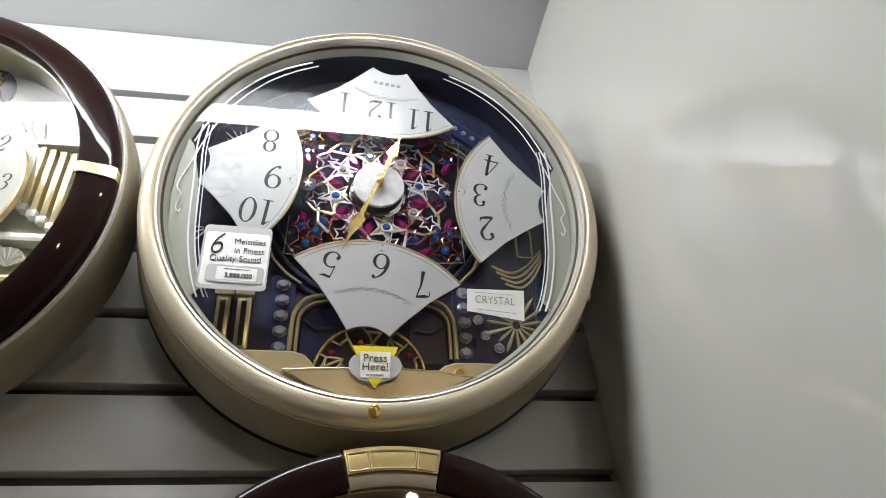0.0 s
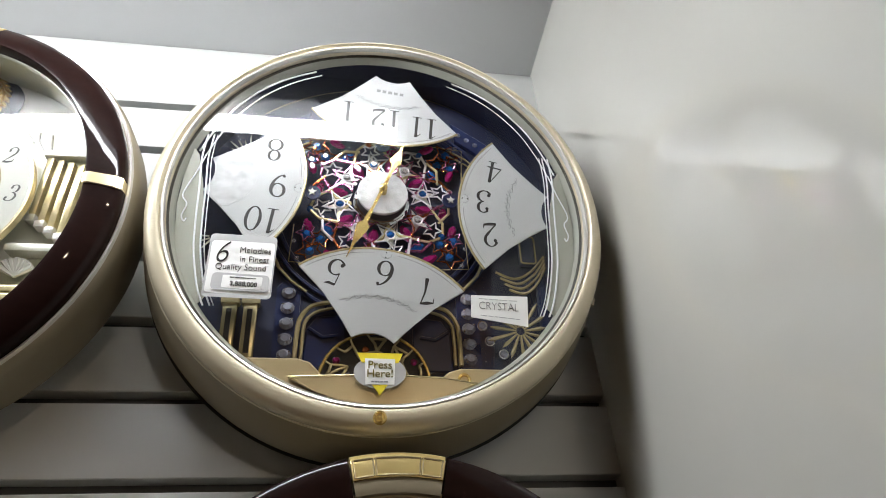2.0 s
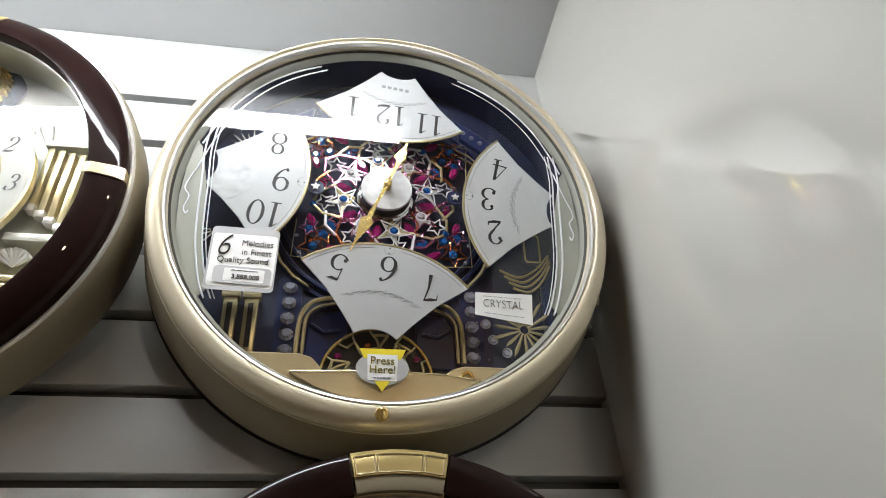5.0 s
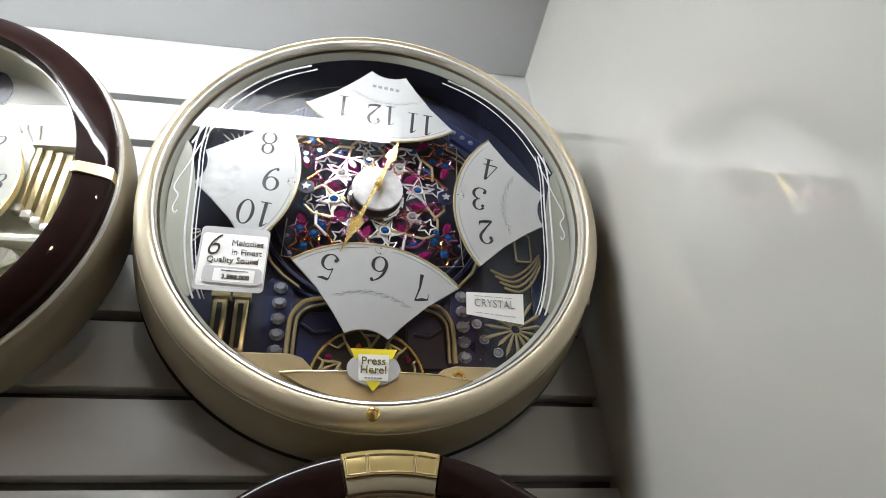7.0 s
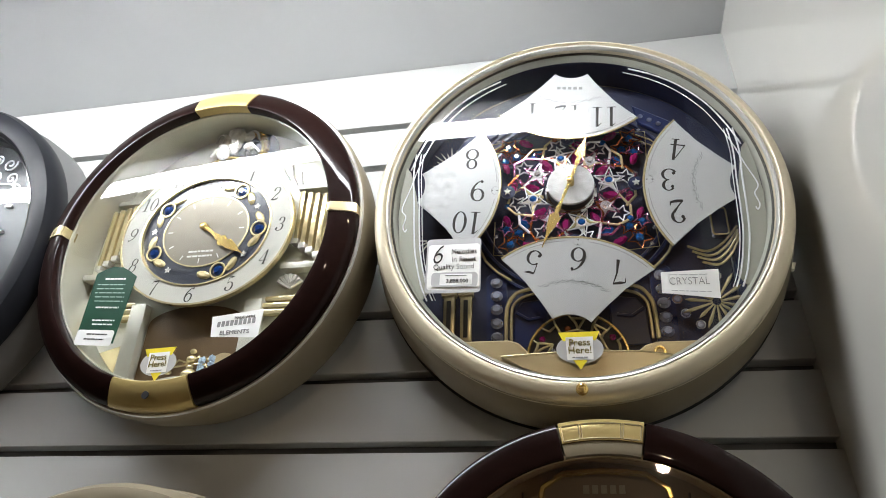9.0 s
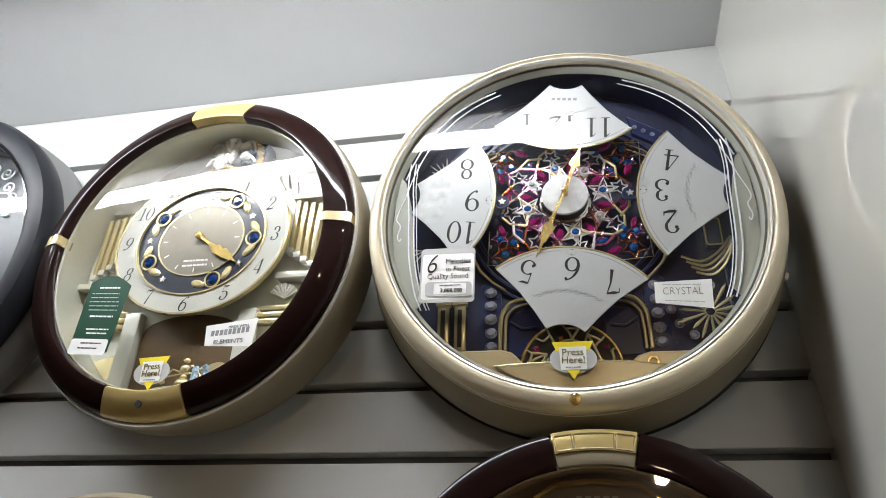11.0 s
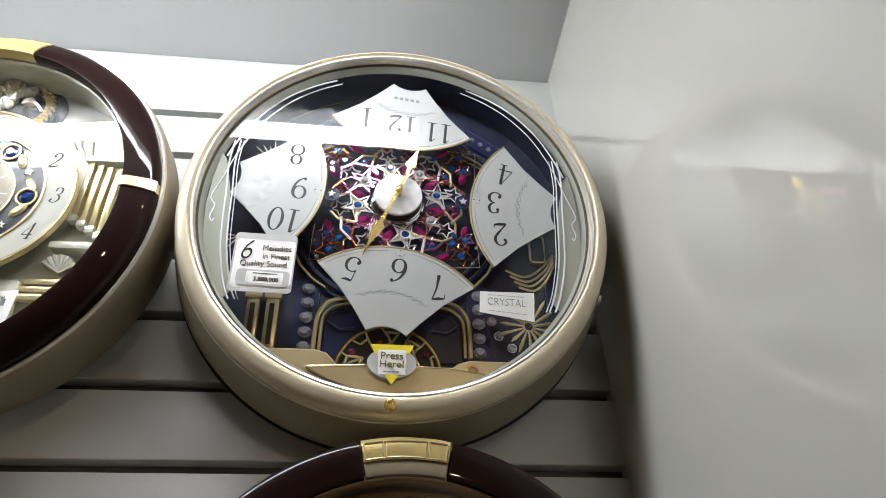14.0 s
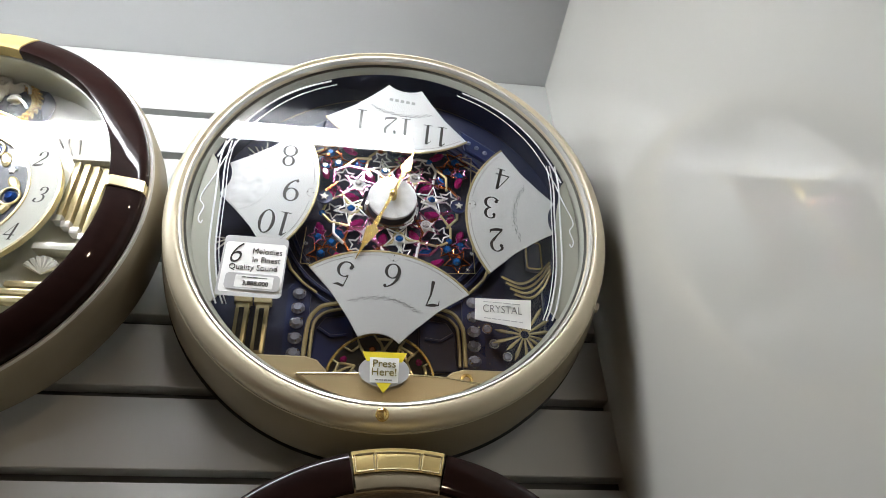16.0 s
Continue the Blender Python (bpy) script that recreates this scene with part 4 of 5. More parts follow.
    part("price_field", plate(rounded(-0.1165, -0.0775, 0.032, 0.0115, 0.001, -2), gw + 0.0016, gw + 0.0018), PAPER, st, smooth=False)
    part("lettering", letters("3,888,000", -0.1150, -0.0795, gw + 0.0021, 0.0056, -2, bold=0.00005), INK, st, smooth=False)
    bars(st, "small_print", INK, -0.1165, -0.0740, 0.024, 1, 0.002, 0.0008, gw + 0.0020, -2, 3)
    card = part("pane_card", plate([(0.0755, -0.0805), (0.1260, -0.0800), (0.1240, -0.1085), (0.0745, -0.1010)], gw, gw + 0.0006), PAPER, c, "white card behind the pane edge", smooth=False)
    part("lettering", letters("CRYSTAL", 0.0995, -0.0905, gw + 0.0009, 0.0105, -2, bold=-0.00022, squeeze=0.82), GREY_INK, card, smooth=False)
    bars(card, "small_print", STICKER_GREY, 0.099, -0.0845, 0.036, 1, 0.002, 0.0006, gw + 0.0007, -2, 5)
    bars(card, "small_print", STICKER_GREY, 0.100, -0.1010, 0.036, 1, 0.002, 0.0007, gw + 0.0007, -5, 6)
    press_sticker(c, -0.0025, -0.1515, gw, 0.97, 0)
    return c


CRYSTAL_DIM = material("cut_crystal", (0.42, 0.43, 0.52), 0.06, metal=0.4, vary=0.3, scale=500, coat=0.5)
C1 = clock_round_champagne()


# ---- ring clocks ----
def ring_clock(m, label, face, r, tops, bottoms, segs, bars_at, plate_in=None, rise=1.0, flare=1.0):
    c = thing("wall_clock", m, label, "clock", "wall clocks")
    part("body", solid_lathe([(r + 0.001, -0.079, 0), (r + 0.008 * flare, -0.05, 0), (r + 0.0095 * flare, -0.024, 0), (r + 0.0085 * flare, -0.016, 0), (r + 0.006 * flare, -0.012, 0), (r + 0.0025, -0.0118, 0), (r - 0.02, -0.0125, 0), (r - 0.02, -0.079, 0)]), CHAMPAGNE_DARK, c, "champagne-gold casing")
    if flare > 0.5:
        part("casing_bead", solid_lathe([(r + 0.0072, -0.0125, 0), (r + 0.0060, -0.0100, 0), (r + 0.0042, -0.0105, 0), (r + 0.0040, -0.0125, 0)]), SILVER_BEAD, c)
    part("back_panel", lathe([(0.0002, -0.056, 0), (r - 0.02, -0.056, 0)]), face, c, "brushed metal face")
    part("inner_wall", lathe([(r - 0.0264, -0.0066, 0), (r - 0.0240, -0.030, 0), (r - 0.0205, -0.0560, 0)]), face, c)
    prof = [(r + 0.003, -0.0118, 0), (r + 0.0036, -0.0070, 0), (r + 0.0024, -0.0034, 0), (r - 0.003, 0.0004, 0), (r - 0.012, 0.0048, 0), (r - 0.0205, 0.0078, 0), (r - 0.0240, 0.0074, 0), (r - 0.0252, 0.0056, 0), (r - 0.0258, -0.0040, 0), (r - 0.02, -0.0122, 0)]
    prof = [(q, w * rise if w > 0 else w, y) for q, w, y in prof]
    for a0, a1 in segs:
        part("wood_segment", lathe_closed(prof, a0, a1), MAHOGANY, c, "dark glossy mahogany segment")
    for a0, a1 in tops + bottoms:
        part("brass_plate", lathe_closed([(q + 0.0005, w + 0.0004, 0) for q, w, _ in prof[:-1]] if plate_in is None else [(r + 0.0035, -0.0118, 0), (r + 0.0042, -0.0066, 0), (r + 0.0026, -0.0026, 0), (r - 0.003, 0.0012, 0), (r - plate_in, 0.0006 + 0.0060 * rise, 0), (r - plate_in, -0.0118, 0)], a0, a1), BRASS, c, "curved brass plate")
    for a0, a1 in bars_at:
        part("brass_bar", lathe_closed([(r + 0.0030, -0.012, 0), (r + 0.0030, -0.0026, 0), (r - 0.003, 0.0022, 0), (r - 0.0205, 0.0022 + 0.0076 * rise, 0), (r - 0.0255, 0.0010 + 0.0076 * rise, 0), (r - 0.0262, -0.012, 0)], a0, a1), PALE_GOLD, c, "pale brass cross bar")
    pane(c, r - 0.0258, 0, -0.0040)
    part("pane_lip", solid_lathe([(r - 0.0225, -0.0042, 0), (r - 0.0266, -0.0042, 0), (r - 0.0272, -0.0064, 0), (r - 0.0225, -0.0064, 0)]), face, c)
    return c


def clock_mahogany():
    c = ring_clock(hung(-0.2554, -0.115, 0.2027, 8.73, -3.36) @ pose(0, 0, 0, 0, 0, -2.4), "round mahogany-ringed clock with brass plates and silver face", SILVER_FACE, 0.1905,
                   [(76, 100)], [(256, 285)], [(6.8, 75.6), (100.4, 173.6), (178.0, 255.6), (285.4, 363.2)], [(3.3, 6.6), (173.9, 177.8)])
    cx, cy, kx, ky = -0.006, 0.0215, 1.06, 0.885

    def disc(name, r0, r1, w0, w1, mat, label=""):
        return part(name, solid_lathe([(r1, w0, 0), (r1, w1, 0), (r0, w1, 0), (r0, w0, 0)], seg=96), mat, c, label)
    for name, r0, r1, w0, w1, mat, label in (("chapter_ring", 0.0795, 0.1030, -0.0370, -0.0315, IVORY, "ivory chapter ring with numerals"), ("ring_edge", 0.1030, 0.1052, -0.0370, -0.0305, PALE_GOLD, ""),
                                            ("inner_edge", 0.0775, 0.0795, -0.0420, -0.0300, PALE_GOLD, ""), ("dark_ring", 0.0525, 0.0775, -0.0420, -0.0335, NAVY_DIAL, "dark blue-grey dial ring"),
                                            ("centre_edge", 0.0510, 0.0525, -0.0420, -0.0322, PALE_GOLD, ""), ("centre_disc", 0.0001, 0.0510, -0.0420, -0.0330, DISC_FACE, "brushed champagne centre disc")):
        ring = disc(name, r0, r1, w0, w1, mat, label)
        ring.location, ring.scale = (cx, cy, 0), (kx, ky, 1)
    for k in range(1, 13):
        a = radians(90 - 30 * k)
        part("numeral", figures(str(k), cx + kx * 0.0912 * math.cos(a), cy + ky * 0.0912 * math.sin(a), -0.0311, 0.0175, 0, shear=0.22, squeeze=0.9), INK, c, smooth=False)
    for k in range(24):
        a = radians(15 * k)
        if k % 2:
            continue
        bm = bmesh.new()
        m = pose(cx + kx * 0.044 * math.cos(a), cy + ky * 0.044 * math.sin(a), 0, 0, 0, 15 * k)
        q = [m @ Vector(v) for v in ((-0.003, -0.0005, 0), (0.003, -0.0005, 0), (0.003, 0.0005, 0), (-0.003, 0.0005, 0))]
        part("minute_mark", add_plate(bm, [(v.x, v.y) for v in q], -0.0330, -0.0326), SILVER_BEAD, c, smooth=False)
    bars(c, "small_print", SILVER_BEAD, cx, cy - 0.028, 0.035, 2, 0.006, 0.0022, -0.0329, 0, 12)
    for a in (57, -3, -66, 207, 147):
        x, y = cx + kx * 0.0650 * math.cos(radians(a)), cy + ky * 0.0650 * math.sin(radians(a))
        part("gem_setting", wire([(px, py, -0.0320) for px, py in arc(x, y, 0.0090, 0, 360, 24)[:-1]], 0.0012, 6, closed=True), PALE_GOLD, c, "pale gold setting")
        bm = bmesh.new()
        add_gem(bm, x, y, -0.0330, 0.0060, 0.0060, 0.0032, 0, 12)
        part("blue_gem", bm, SAPPHIRE_DARK, c, "round dark blue stone", smooth=False)
        for s in (-1, 1):
            b = radians(a + s * 15)
            bm = bmesh.new()
            add_gem(bm, cx + kx * 0.0650 * math.cos(b), cy + ky * 0.0650 * math.sin(b), -0.0332, 0.0095, 0.0048, 0.0024, math.degrees(b) + 90 + 25 * s, 10)
            part("gold_leaf", bm, PALE_GOLD, c, smooth=False)
        b = radians(a + 30)
        part("star_stud", plate([(px, py) for px, py, _ in star_outline(cx + kx * 0.0650 * math.cos(b), cy + ky * 0.0650 * math.sin(b), 0, 0.0042, 18)], -0.0335, -0.0322), SILVER_BEAD, c, smooth=False)
    for ang, ln, wd, w in ((-34, 0.072, 0.0062, -0.0280), (-36, 0.052, 0.0072, -0.0295)):
        outline = [(-0.006, 0.0014), (0, 0.0020), (ln * 0.35, 0.0012), (ln * 0.5, wd * 0.55), (ln * 0.55, 0.0016), (ln * 0.62, wd), (ln * 0.80, wd * 0.55), (ln * 0.85, 0.0014), (ln, 0.0002)]
        m = pose(cx, cy + 0.003, 0, 0, 0, ang)
        pts = [m @ Vector((x, y, 0)) for x, y in outline + [(x, -y) for x, y in reversed(outline)]]
        part("clock_hand", plate([(v.x, v.y) for v in pts], w, w + 0.0012, 0.0003), GOLD, c, "gold hand", smooth=False)
    part("hand_pin", lathe([(0.0045, -0.033, 0), (0.0045, -0.0265, 0), (0.0035, -0.0258, 0), (0.0001, -0.0255, 0)], seg=24), GOLD, c).location = (cx, cy + 0.003, 0)
    # columns, ledges, porch and ornaments behind the ring
    for s in (-1, 1):
        for k in range(4):
            x = cx + s * (0.109 + 0.0095 * k) - 0.010 * (s < 0)
            top, low = 0.072 - 0.002 * k, 0.010 - 0.0062 * k
            part("fluted_column", box(x - 0.0030, x + 0.0030, low, top, -0.055, -0.046, bevel=0.0012), PALE_GOLD, c, "pale gold column")
            part("column_foot", box(x - 0.0042, x + 0.0042, low - 0.007, low - 0.0002, -0.055, -0.0445, bevel=0.001), SILVER_BEAD, c)
        part("cornice", box(cx + s * 0.126 - 0.024, cx + s * 0.126 + 0.024, 0.0735, 0.080, -0.055, -0.045, bevel=0.001), SILVER_FACE, c)
        part("ledge", box(cx + s * 0.130 - 0.030, cx + s * 0.130 + 0.030, -0.030, -0.0225, -0.0555, -0.0400, bevel=0.0015), SILVER_FACE, c)
        for k in range(3):
            part("relief_line", wire([(cx + s * (0.070 + 0.014 * k), 0.128 - 0.012 * k, -0.0545), (cx + s * (0.074 + 0.014 * k), 0.110 - 0.012 * k, -0.0535), (cx + s * (0.084 + 0.014 * k), 0.094 - 0.012 * k, -0.0545)], 0.0011, 5), SILVER_BEAD, c)
        part("garland", wire([(cx + s * 0.105, 0.086, -0.054), (cx + s * 0.118, 0.080, -0.053), (cx + s * 0.134, 0.081, -0.053), (cx + s * 0.147, 0.074, -0.054)], 0.0014, 6), SILVER_BEAD, c)
        part("porch_pillar", box(cx + s * 0.073 - 0.010, cx + s * 0.073 + 0.010, -0.150, -0.062, -0.0555, -0.0440, bevel=0.002), SILVER_FACE, c)
        # shell ornament
        for k in range(7):
            a = radians(30 + 20 * k)
            x, y = cx + s * 0.111, -0.050
            part("shell_rib", wire([(x, y, -0.050), (x + 0.016 * math.cos(a), y + 0.016 * math.sin(a), -0.046)], [0.0010, 0.0026], 6), SILVER_BEAD, c)
        for k in range(3):
            part("step", box(cx + s * 0.108 - 0.024 - 0.004 * k, cx + s * 0.108 + 0.024 + 0.002 * k, -0.0640 - 0.008 * k, -0.0585 - 0.008 * k, -0.0555, -0.0480 + 0.001 * k, bevel=0.001), PALE_GOLD, c)
    part("porch_recess", plate([(cx - 0.062, -0.160), (cx - 0.062, -0.085)] + arc(cx, -0.085, 0.062, 180, 0, 16, ry=0.022) + [(cx + 0.062, -0.160)], -0.0557, -0.0545), BRONZE_DARK, c, "brown porch recess", smooth=False)
    part("moon_disc", plate(arc(cx + 0.046, -0.140, 0.020, 0, 360, 24)[:-1], -0.0535, -0.0515), TAN_PLATE, c, smooth=False)
    part("oval_niche", plate(arc(cx + 0.018, 0.141, 0.043, 0, 360, 32, ry=0.033)[:-1], -0.0550, -0.0530), NAVY_DIAL, c, smooth=False)
    for k in range(34):
        a = radians(-70 + 190 * k / 33)
        bm = bmesh.new()
        add_gem(bm, 0, 0, 0, 0.0044, 0.0020, 0.0026, 0, 6)
        leaf = part("wreath_leaf", bm, GOLD, c, smooth=False)
        leaf.matrix_basis = pose(cx + 0.012 + (0.033 + 0.003 * (-1) ** k) * math.cos(a), 0.141 + (0.028 + 0.003 * (-1) ** k) * math.sin(a), -0.0495, 0, 0, math.degrees(a) + 90 + 38 * (-1) ** k)
    part("wreath_stem", wire([(cx + 0.012 + 0.033 * math.cos(radians(q)), 0.141 + 0.028 * math.sin(radians(q)), -0.0500) for q in range(-70, 121, 10)], 0.0011, 6), GOLD, c)
    part("wreath_base", wire(smooth_run([(cx - 0.036, 0.122, -0.050), (cx - 0.012, 0.128, -0.045), (cx + 0.012, 0.128, -0.045), (cx + 0.040, 0.119, -0.050)]), 0.0018, 6), GOLD, c)
    # sculpted group: a broad mass of draped folds rising to two knobs, with scrolls at its sides
    bm = bmesh.new()
    rnd = random.Random(11)
    for k in range(34):
        u = rnd.uniform(-1, 1)
        h = rnd.uniform(0, 1)
        x, y = u * (0.024 - 0.010 * h), 0.127 + 0.042 * h * (1 - 0.30 * abs(u))
        made = bmesh.ops.create_icosphere(bm, subdivisions=2, radius=1)["verts"]
        long = rnd.uniform(0.0045, 0.0085)
        bmesh.ops.transform(bm, matrix=pose(cx + x, y, -0.046 + 0.006 * (1 - abs(u)), rnd.uniform(-25, 25), rnd.uniform(-25, 25), 90 - 60 * u + rnd.uniform(-40, 40)) @ Matrix.Diagonal((long * 1.15, 0.0044, 0.0042, 1)), verts=made)
    for x, y, q in ((-0.009, 0.173, 0.0062), (0.010, 0.170, 0.0058)):
        made = bmesh.ops.create_icosphere(bm, subdivisions=2, radius=q)["verts"]
        bmesh.ops.transform(bm, matrix=pose(cx + x, y, -0.042), verts=made)
    for s in (-1, 1):
        add_wire(bm, smooth_run([(cx + s * 0.010, 0.150, -0.043), (cx + s * 0.020, 0.160, -0.043), (cx + s * 0.027, 0.158, -0.044), (cx + s * 0.030, 0.150, -0.046)]), 0.0016, 6)
        add_wire(bm, smooth_run([(cx + s * 0.014, 0.136, -0.042), (cx + s * 0.026, 0.138, -0.043), (cx + s * 0.034, 0.130, -0.045)]), 0.0017, 6)
    part("sculpted_ornament", bm, SILVER_BEAD, c, "silver sculpted ornament in a wreath").location = (0.007, 0.003, 0.002)
    # fountain ornament at the foot
    for k, (x, y, r) in enumerate(((0.012, -0.128, 0.0040), (0.012, -0.137, 0.0060), (0.012, -0.146, 0.0042), (0.012, -0.154, 0.0090), (-0.014, -0.150, 0.0045), (0.034, -0.138, 0.0042))):
        bm = bmesh.new()
        made = bmesh.ops.create_icosphere(bm, subdivisions=2, radius=r)["verts"]
        bmesh.ops.transform(bm, matrix=pose(cx + x, y + 0.008, -0.045) @ Matrix.Diagonal((1, 0.8, 0.8, 1)), verts=made)
        part("fountain_tier", bm, PALE_GOLD, c)
    for k in range(4):
        part("fountain_arm", wire([(cx + 0.012, -0.134, -0.045), (cx + 0.012 + (-1) ** k * (0.010 + 0.004 * k), -0.126 - 0.004 * k, -0.043), (cx + 0.012 + (-1) ** k * (0.018 + 0.004 * k), -0.136 - 0.003 * k, -0.042)], 0.0011, 5), PALE_GOLD, c)
    for r, y in ((0.040, -0.160), (0.032, -0.156)):
        part("basin_rim", wire([(px, py, -0.043) for px, py in arc(cx + 0.004, y, r, 20, 160, 20, ry=0.007)], 0.0016, 6), SILVER_BEAD, c)
    bm = bmesh.new()
    for k in range(9):
        add_gem(bm, cx + 0.030 + 0.007 * math.cos(k * 2.1), -0.1350 + 0.007 * math.sin(k * 2.4), -0.045 + 0.001 * (k % 3), 0.0042, 0.0042, 0.004, 40 * k, 6)
    part("blue_crystal", bm, ICE, c, "pale blue faceted crystal", smooth=False)
    part("fan_plate", plate([(-0.118, -0.118), (-0.084, -0.108), (-0.070, -0.112), (-0.078, -0.150), (-0.088, -0.148)], -0.0500, -0.0470, 0.001), PALE_GOLD, c, smooth=False)
    # tag, card and sticker on the pane, hole in the foot plate
    gw = -0.0026
    tagpts = [(-0.1145, -0.028)] + [(x - 0.088, y) for x, y in ((-0.018, -0.024), (-0.008, -0.0205), (0.006, -0.0220), (0.016, -0.027))] + [(-0.0615, -0.034), (-0.0680, -0.110), (-0.1165, -0.104)]
    t = part("green_tag", plate(tagpts, gw, gw + 0.0006), GREEN_CARD, c, "dark green hang tag with white print", smooth=False)
    t.location = (0.0065, -0.0135, 0)
    bars(t, "small_print", PAPER, -0.0885, -0.0365, 0.030, 1, 0.003, 0.0018, gw + 0.0007, -3, 21)
    bars(t, "small_print", ICE_INK, -0.0890, -0.0430, 0.040, 5, 0.0048, 0.0010, gw + 0.0007, -3, 22)
    bars(t, "small_print", PAPER, -0.0880, -0.0700, 0.030, 1, 0.003, 0.0018, gw + 0.0007, -3, 23)
    bars(t, "small_print", PAPER, -0.0880, -0.0845, 0.030, 2, 0.0045, 0.0015, gw + 0.0007, -3, 24)
    lab = part("price_label", plate(rounded(-0.0930, -0.1030, 0.047, 0.017, 0.003, -3), gw + 0.0008, gw + 0.0012), PAPER, t, "white price label", smooth=False)
    bars(t, "small_print", INK, -0.0910, -0.1000, 0.028, 2, 0.0055, 0.0014, gw + 0.0013, -3, 25)
    k = part("pane_card", plate([(0.0445, -0.0900), (0.1010, -0.0835), (0.0995, -0.1130), (0.0470, -0.1110)], gw, gw + 0.0006), PAPER, c, "white printed card on the pane", smooth=False)
    k.location = (0.0065, -0.0085, 0)
    part("lettering", letters("MADE WITH", 0.0815, -0.0915, gw + 0.0009, 0.0040, 3), GREY_INK, k, smooth=False)
    part("lettering", letters("ELEMENTS", 0.0730, -0.1070, gw + 0.0009, 0.0062, 2, squeeze=1.15), GREY_INK, k, smooth=False)
    bm = bmesh.new()
    for i in range(9):
        x = 0.0520 + 0.0048 * i
        add_plate(bm, [(x, -0.1015 + 0.0004 * i), (x + 0.0034, -0.1012 + 0.0004 * i), (x + 0.0034, -0.0955 + 0.0004 * i), (x, -0.0958 + 0.0004 * i)], gw + 0.0006, gw + 0.0009)
    part("maker_mark", bm, GREY_INK, k, smooth=False)
    press_sticker(c, 0.000, -0.1455, gw, 0.95, 3)
    part("key_hole", lathe([(0.0038, 0.0, 0), (0.0038, 0.0010, 0), (0.0001, 0.0010, 0)], seg=20), DARK, c).location = (0.0015, -0.1800, 0.0060)
    return c


NAVY_DIAL = material("slate_dial", (0.012, 0.016, 0.030), 0.3, vary=0.15, scale=60, coat=0.3)
DISC_FACE = material("champagne_disc", (0.15, 0.132, 0.105), 0.35, metal=0.5, vary=0.06, scale=80)
SAPPHIRE_DARK = material("dark_blue_stone", (0.01, 0.04, 0.16), 0.06, vary=0.2, scale=300, coat=1.0)
BRONZE_DARK = material("porch_bronze", (0.12, 0.075, 0.035), 0.45, metal=0.2, vary=0.1, scale=40)
ICE = material("ice_blue_crystal", (0.45, 0.58, 0.75), 0.05, metal=0.2, vary=0.3, scale=300, coat=0.8)
ICE_INK = material("pale_green_ink", (0.35, 0.50, 0.42), 0.5, vary=0.0)
C2 = clock_mahogany()


def clock_bronze():
    c = ring_clock(hung(0.166, -0.086, -0.190, 6), "round mahogany-ringed clock with bronze face and framed brass plate", BRONZE_FACE, 0.1760,
                   [(79, 101)], [(257, 283)], [(3.5, 78.4), (101.6, 176.5), (183.5, 256.6), (283.4, 356.5)], [(-3, 3), (177, 183)], 0.0145, rise=0.15, flare=0.3)
    r = 0.1760
    for a0, a1 in ((79.6, 84.2), (84.8, 95.2), (95.8, 100.4)):
        run = [(q * math.cos(radians(a)), q * math.sin(radians(a)), w) for q, a, w in
               [(r - 0.001, a0 + (a1 - a0) * i / 6, 0.0004) for i in range(7)] + [(r - 0.0130, a1 - (a1 - a0) * i / 6, 0.0014) for i in range(7)]]
        part("plate_frame", wire(run, 0.0009, 5, closed=True), PALE_GOLD, c)
    part("pale_collar", lathe_closed([(r - 0.0150, 0.0004, 0), (r - 0.0215, 0.0014, 0), (r - 0.0250, 0.0006, 0), (r - 0.0266, -0.0118, 0), (r - 0.0150, -0.0118, 0)], 79, 101), CHAMPAGNE_DARK, c, "champagne collar under the brass plate")
    oct_pts = [(-0.050, 0.132), (-0.034, 0.143), (0.0, 0.146), (0.034, 0.143), (0.050, 0.132), (0.056, 0.100), (0.056, 0.02), (-0.056, 0.02), (-0.056, 0.100)]
    part("sign_board", plate(oct_pts, -0.050, -0.040, 0.002), BRONZE_DARK, c, "dark brown board in a gold frame", smooth=False)
    part("board_frame", wire([(x, y, -0.0385) for x, y in oct_pts], 0.0026, 6, closed=True), GOLD, c)
    bm = bmesh.new()
    for i in range(5):
        add_plate(bm, [(-0.017 + 0.0072 * i, 0.128), (-0.0122 + 0.0072 * i, 0.128), (-0.0122 + 0.0072 * i, 0.1345), (-0.017 + 0.0072 * i, 0.1345)], -0.0400, -0.0394)
    part("maker_mark", bm, CHAMPAGNE_DARK, c, smooth=False)
    for s in (-1, 1):
        part("face_joint", box(s * 0.068 - 0.0008, s * 0.068 + 0.0008, -0.1, 0.131, -0.0555, -0.052), BRONZE_DARK, c)
    return c


C3 = clock_bronze()


STEEL_FACE = material("steel_dial", (0.16, 0.17, 0.19), 0.35, metal=0.4, vary=0.08, scale=40)


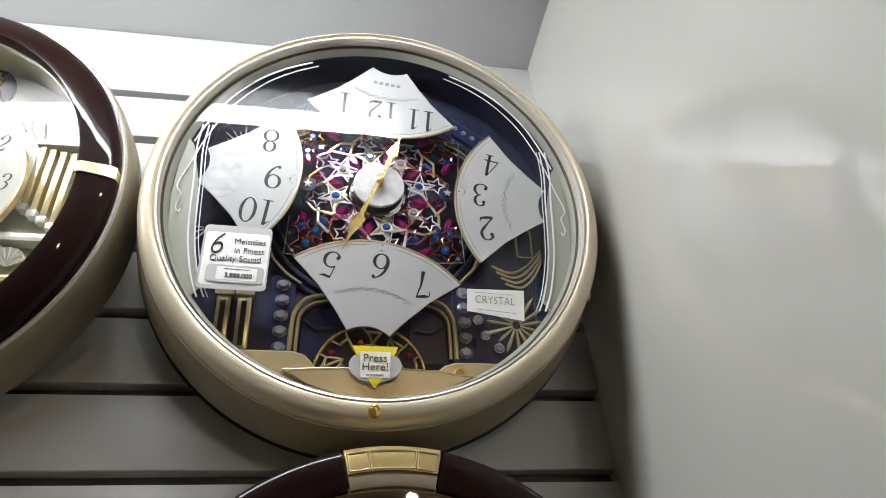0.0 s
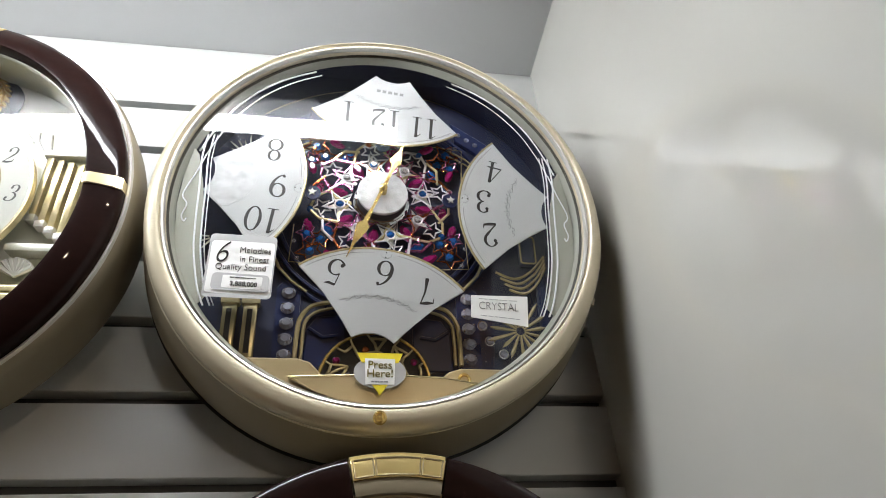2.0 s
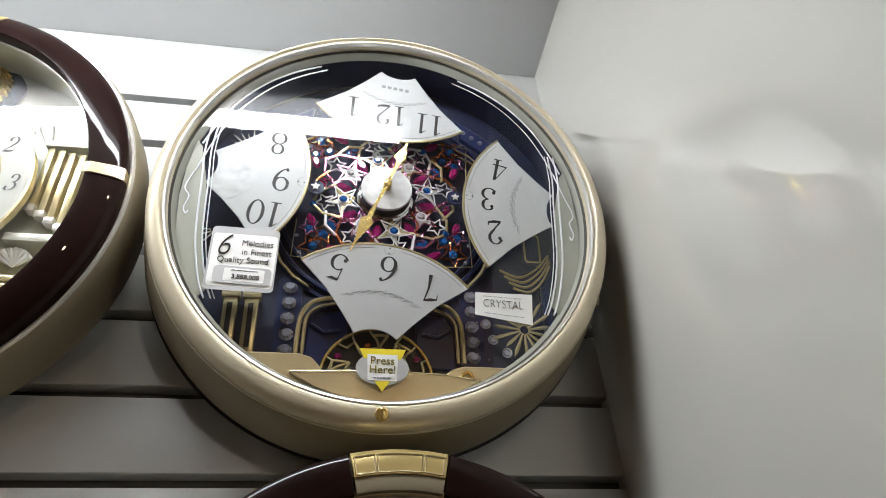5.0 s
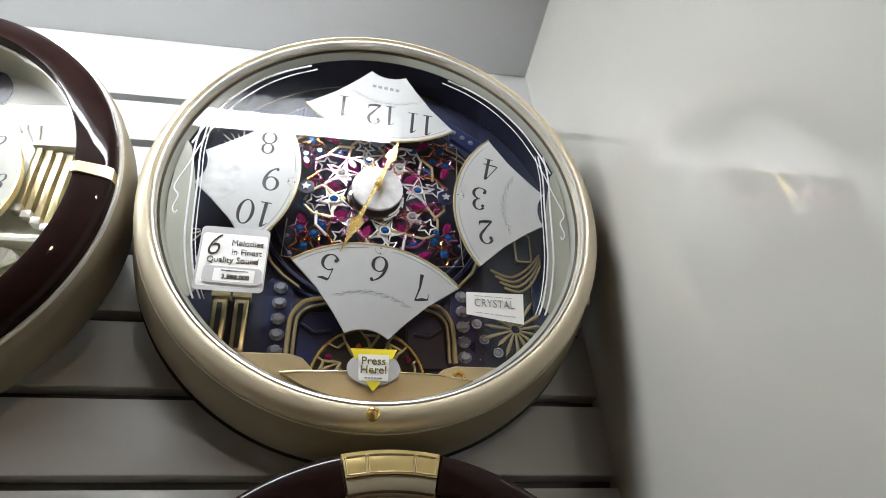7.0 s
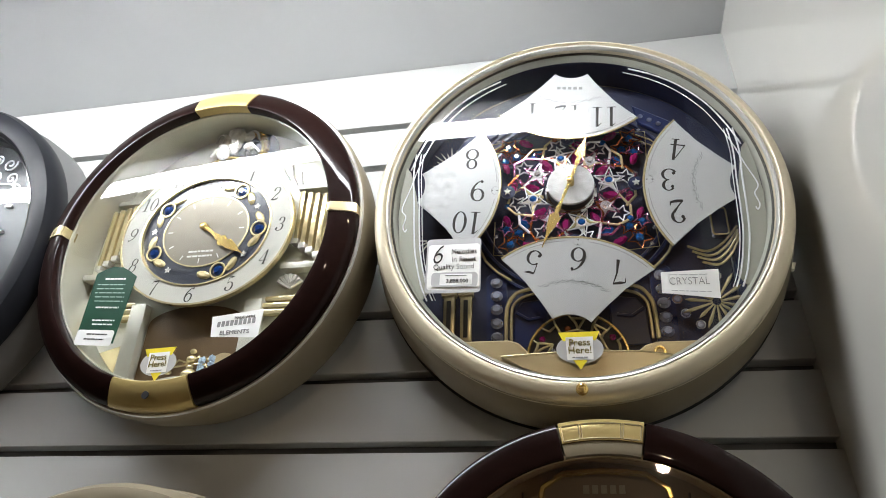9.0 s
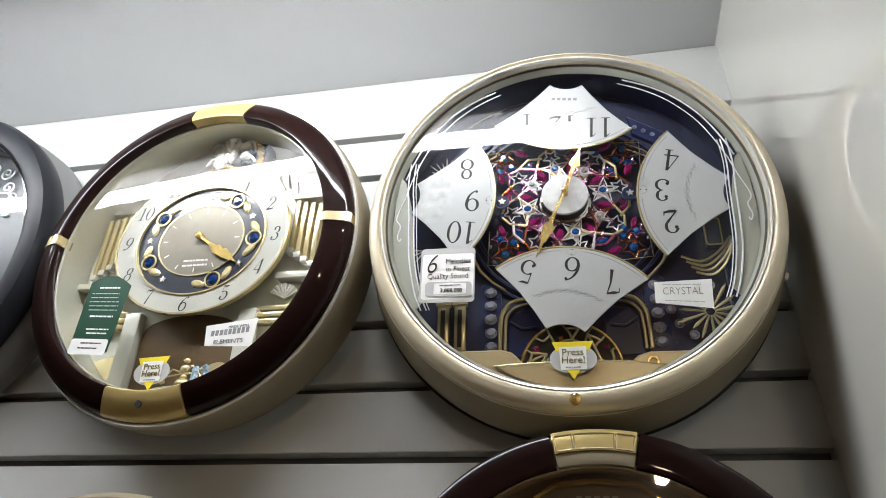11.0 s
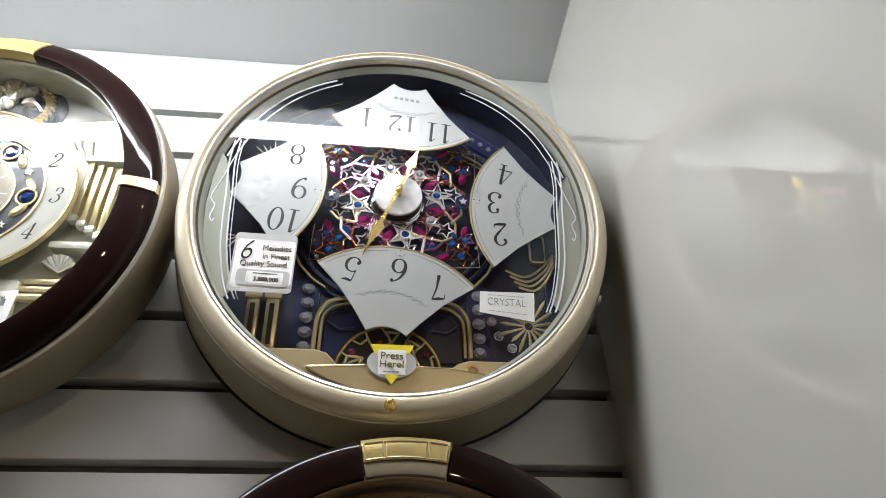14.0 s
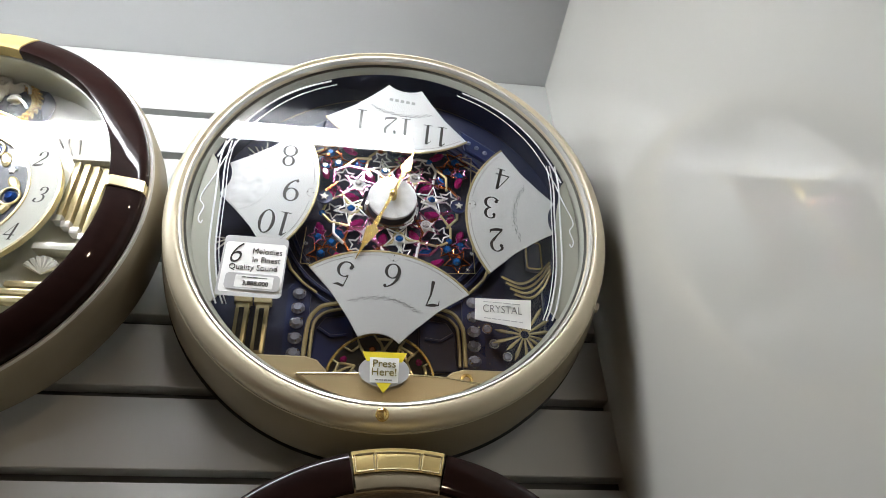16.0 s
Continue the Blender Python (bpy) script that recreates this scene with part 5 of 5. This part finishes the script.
def plain_clock(m, label, rim, face, casing, r=0.195):
    c = thing("wall_clock", m, label, "clock", "wall clocks")
    part("bezel", solid_lathe([(r + 0.003, -0.034, 0), (r + 0.004, -0.026, 0), (r + 0.003, -0.012, 0), (r - 0.002, -0.003, 0), (r - 0.012, 0, 0), (r - 0.025, -0.004, 0), (r - 0.03, -0.012, 0), (r - 0.03, -0.034, 0)]), rim, c)
    part("body", solid_lathe([(r + 0.008, -0.079, 0), (r + 0.007, -0.055, 0), (r - 0.001, -0.0345, 0), (r - 0.03, -0.0345, 0), (r - 0.03, -0.079, 0)]), casing, c)
    part("back_panel", lathe([(0.0002, -0.05, 0), (r - 0.029, -0.05, 0)]), face, c)
    part("inner_bead", solid_lathe([(r - 0.0295, -0.012, 0), (r - 0.0295, -0.0095, 0), (r - 0.031, -0.0095, 0), (r - 0.031, -0.012, 0)]), CHROME, c)
    pane(c, r - 0.0295, 0, -0.013)
    return c


C0 = plain_clock(hung(-0.679, -0.113, 0.219, 8), "round wall clock with a wide black lacquered rim", BLACK_LACQUER, SLATE, GREY_STEEL, 0.222)
part("dial_ring", solid_lathe([(0.108, -0.05, 0), (0.108, -0.040, 0), (0.072, -0.040, 0), (0.072, -0.05, 0)]), STEEL_FACE, C0, "brushed steel dial ring")
for q in (0.109, 0.071, 0.050):
    part("dial_edge", wire([(x, y, -0.0390) for x, y in arc(0, 0, q, 0, 360, 72)[:-1]], 0.0013, 6, closed=True), LINE_WHITE, C0)
for k, (x0, y0, q, a0, sense) in enumerate(((0.072, 0.128, 0.0125, 200, 1), (0.090, 0.146, 0.0115, 20, -1), (0.100, 0.122, 0.0100, 300, 1), (0.068, 0.154, 0.0080, 90, -1), (0.112, 0.104, 0.0085, 130, -1))):
    run = [(x0 + q * (1 - i / 20) * math.cos(radians(a0 + sense * 30 * i)), y0 + q * (1 - i / 20) * math.sin(radians(a0 + sense * 30 * i)), -0.0470) for i in range(18)]
    part("scroll_ornament", wire(run, 0.0012, 5), LINE_WHITE, C0, "white scroll ornament")
part("scroll_stem", wire(smooth_run([(0.060, 0.120, -0.047), (0.084, 0.115, -0.047), (0.104, 0.112, -0.047), (0.120, 0.096, -0.047)]), 0.0011, 5), LINE_WHITE, C0)
part("jewel_box", plate([(x, y) for x, y in arc(0.025, 0.146, 0.022, 0, 360, 6)[:-1]], -0.050, -0.040, 0.003), CHROME, C0, "six-sided silver jewel setting", smooth=False)
_b = bmesh.new()
add_gem(_b, 0.025, 0.146, -0.0400, 0.013, 0.013, 0.005, 0, 6)
part("blue_gem", _b, SAPPHIRE_DARK, C0, smooth=False)
for y in (0.078, 0.040, -0.010):
    part("white_stud", plate(rounded(0.112, y, 0.010, 0.004, 0.0015), -0.050, -0.0465), PAPER, C0, smooth=False)
C4 = plain_clock(hung(-0.238, -0.110, -0.264, 5), "round wall clock with a pale champagne rim", CHAMPAGNE_DARK, IVORY, CHAMPAGNE_DARK)
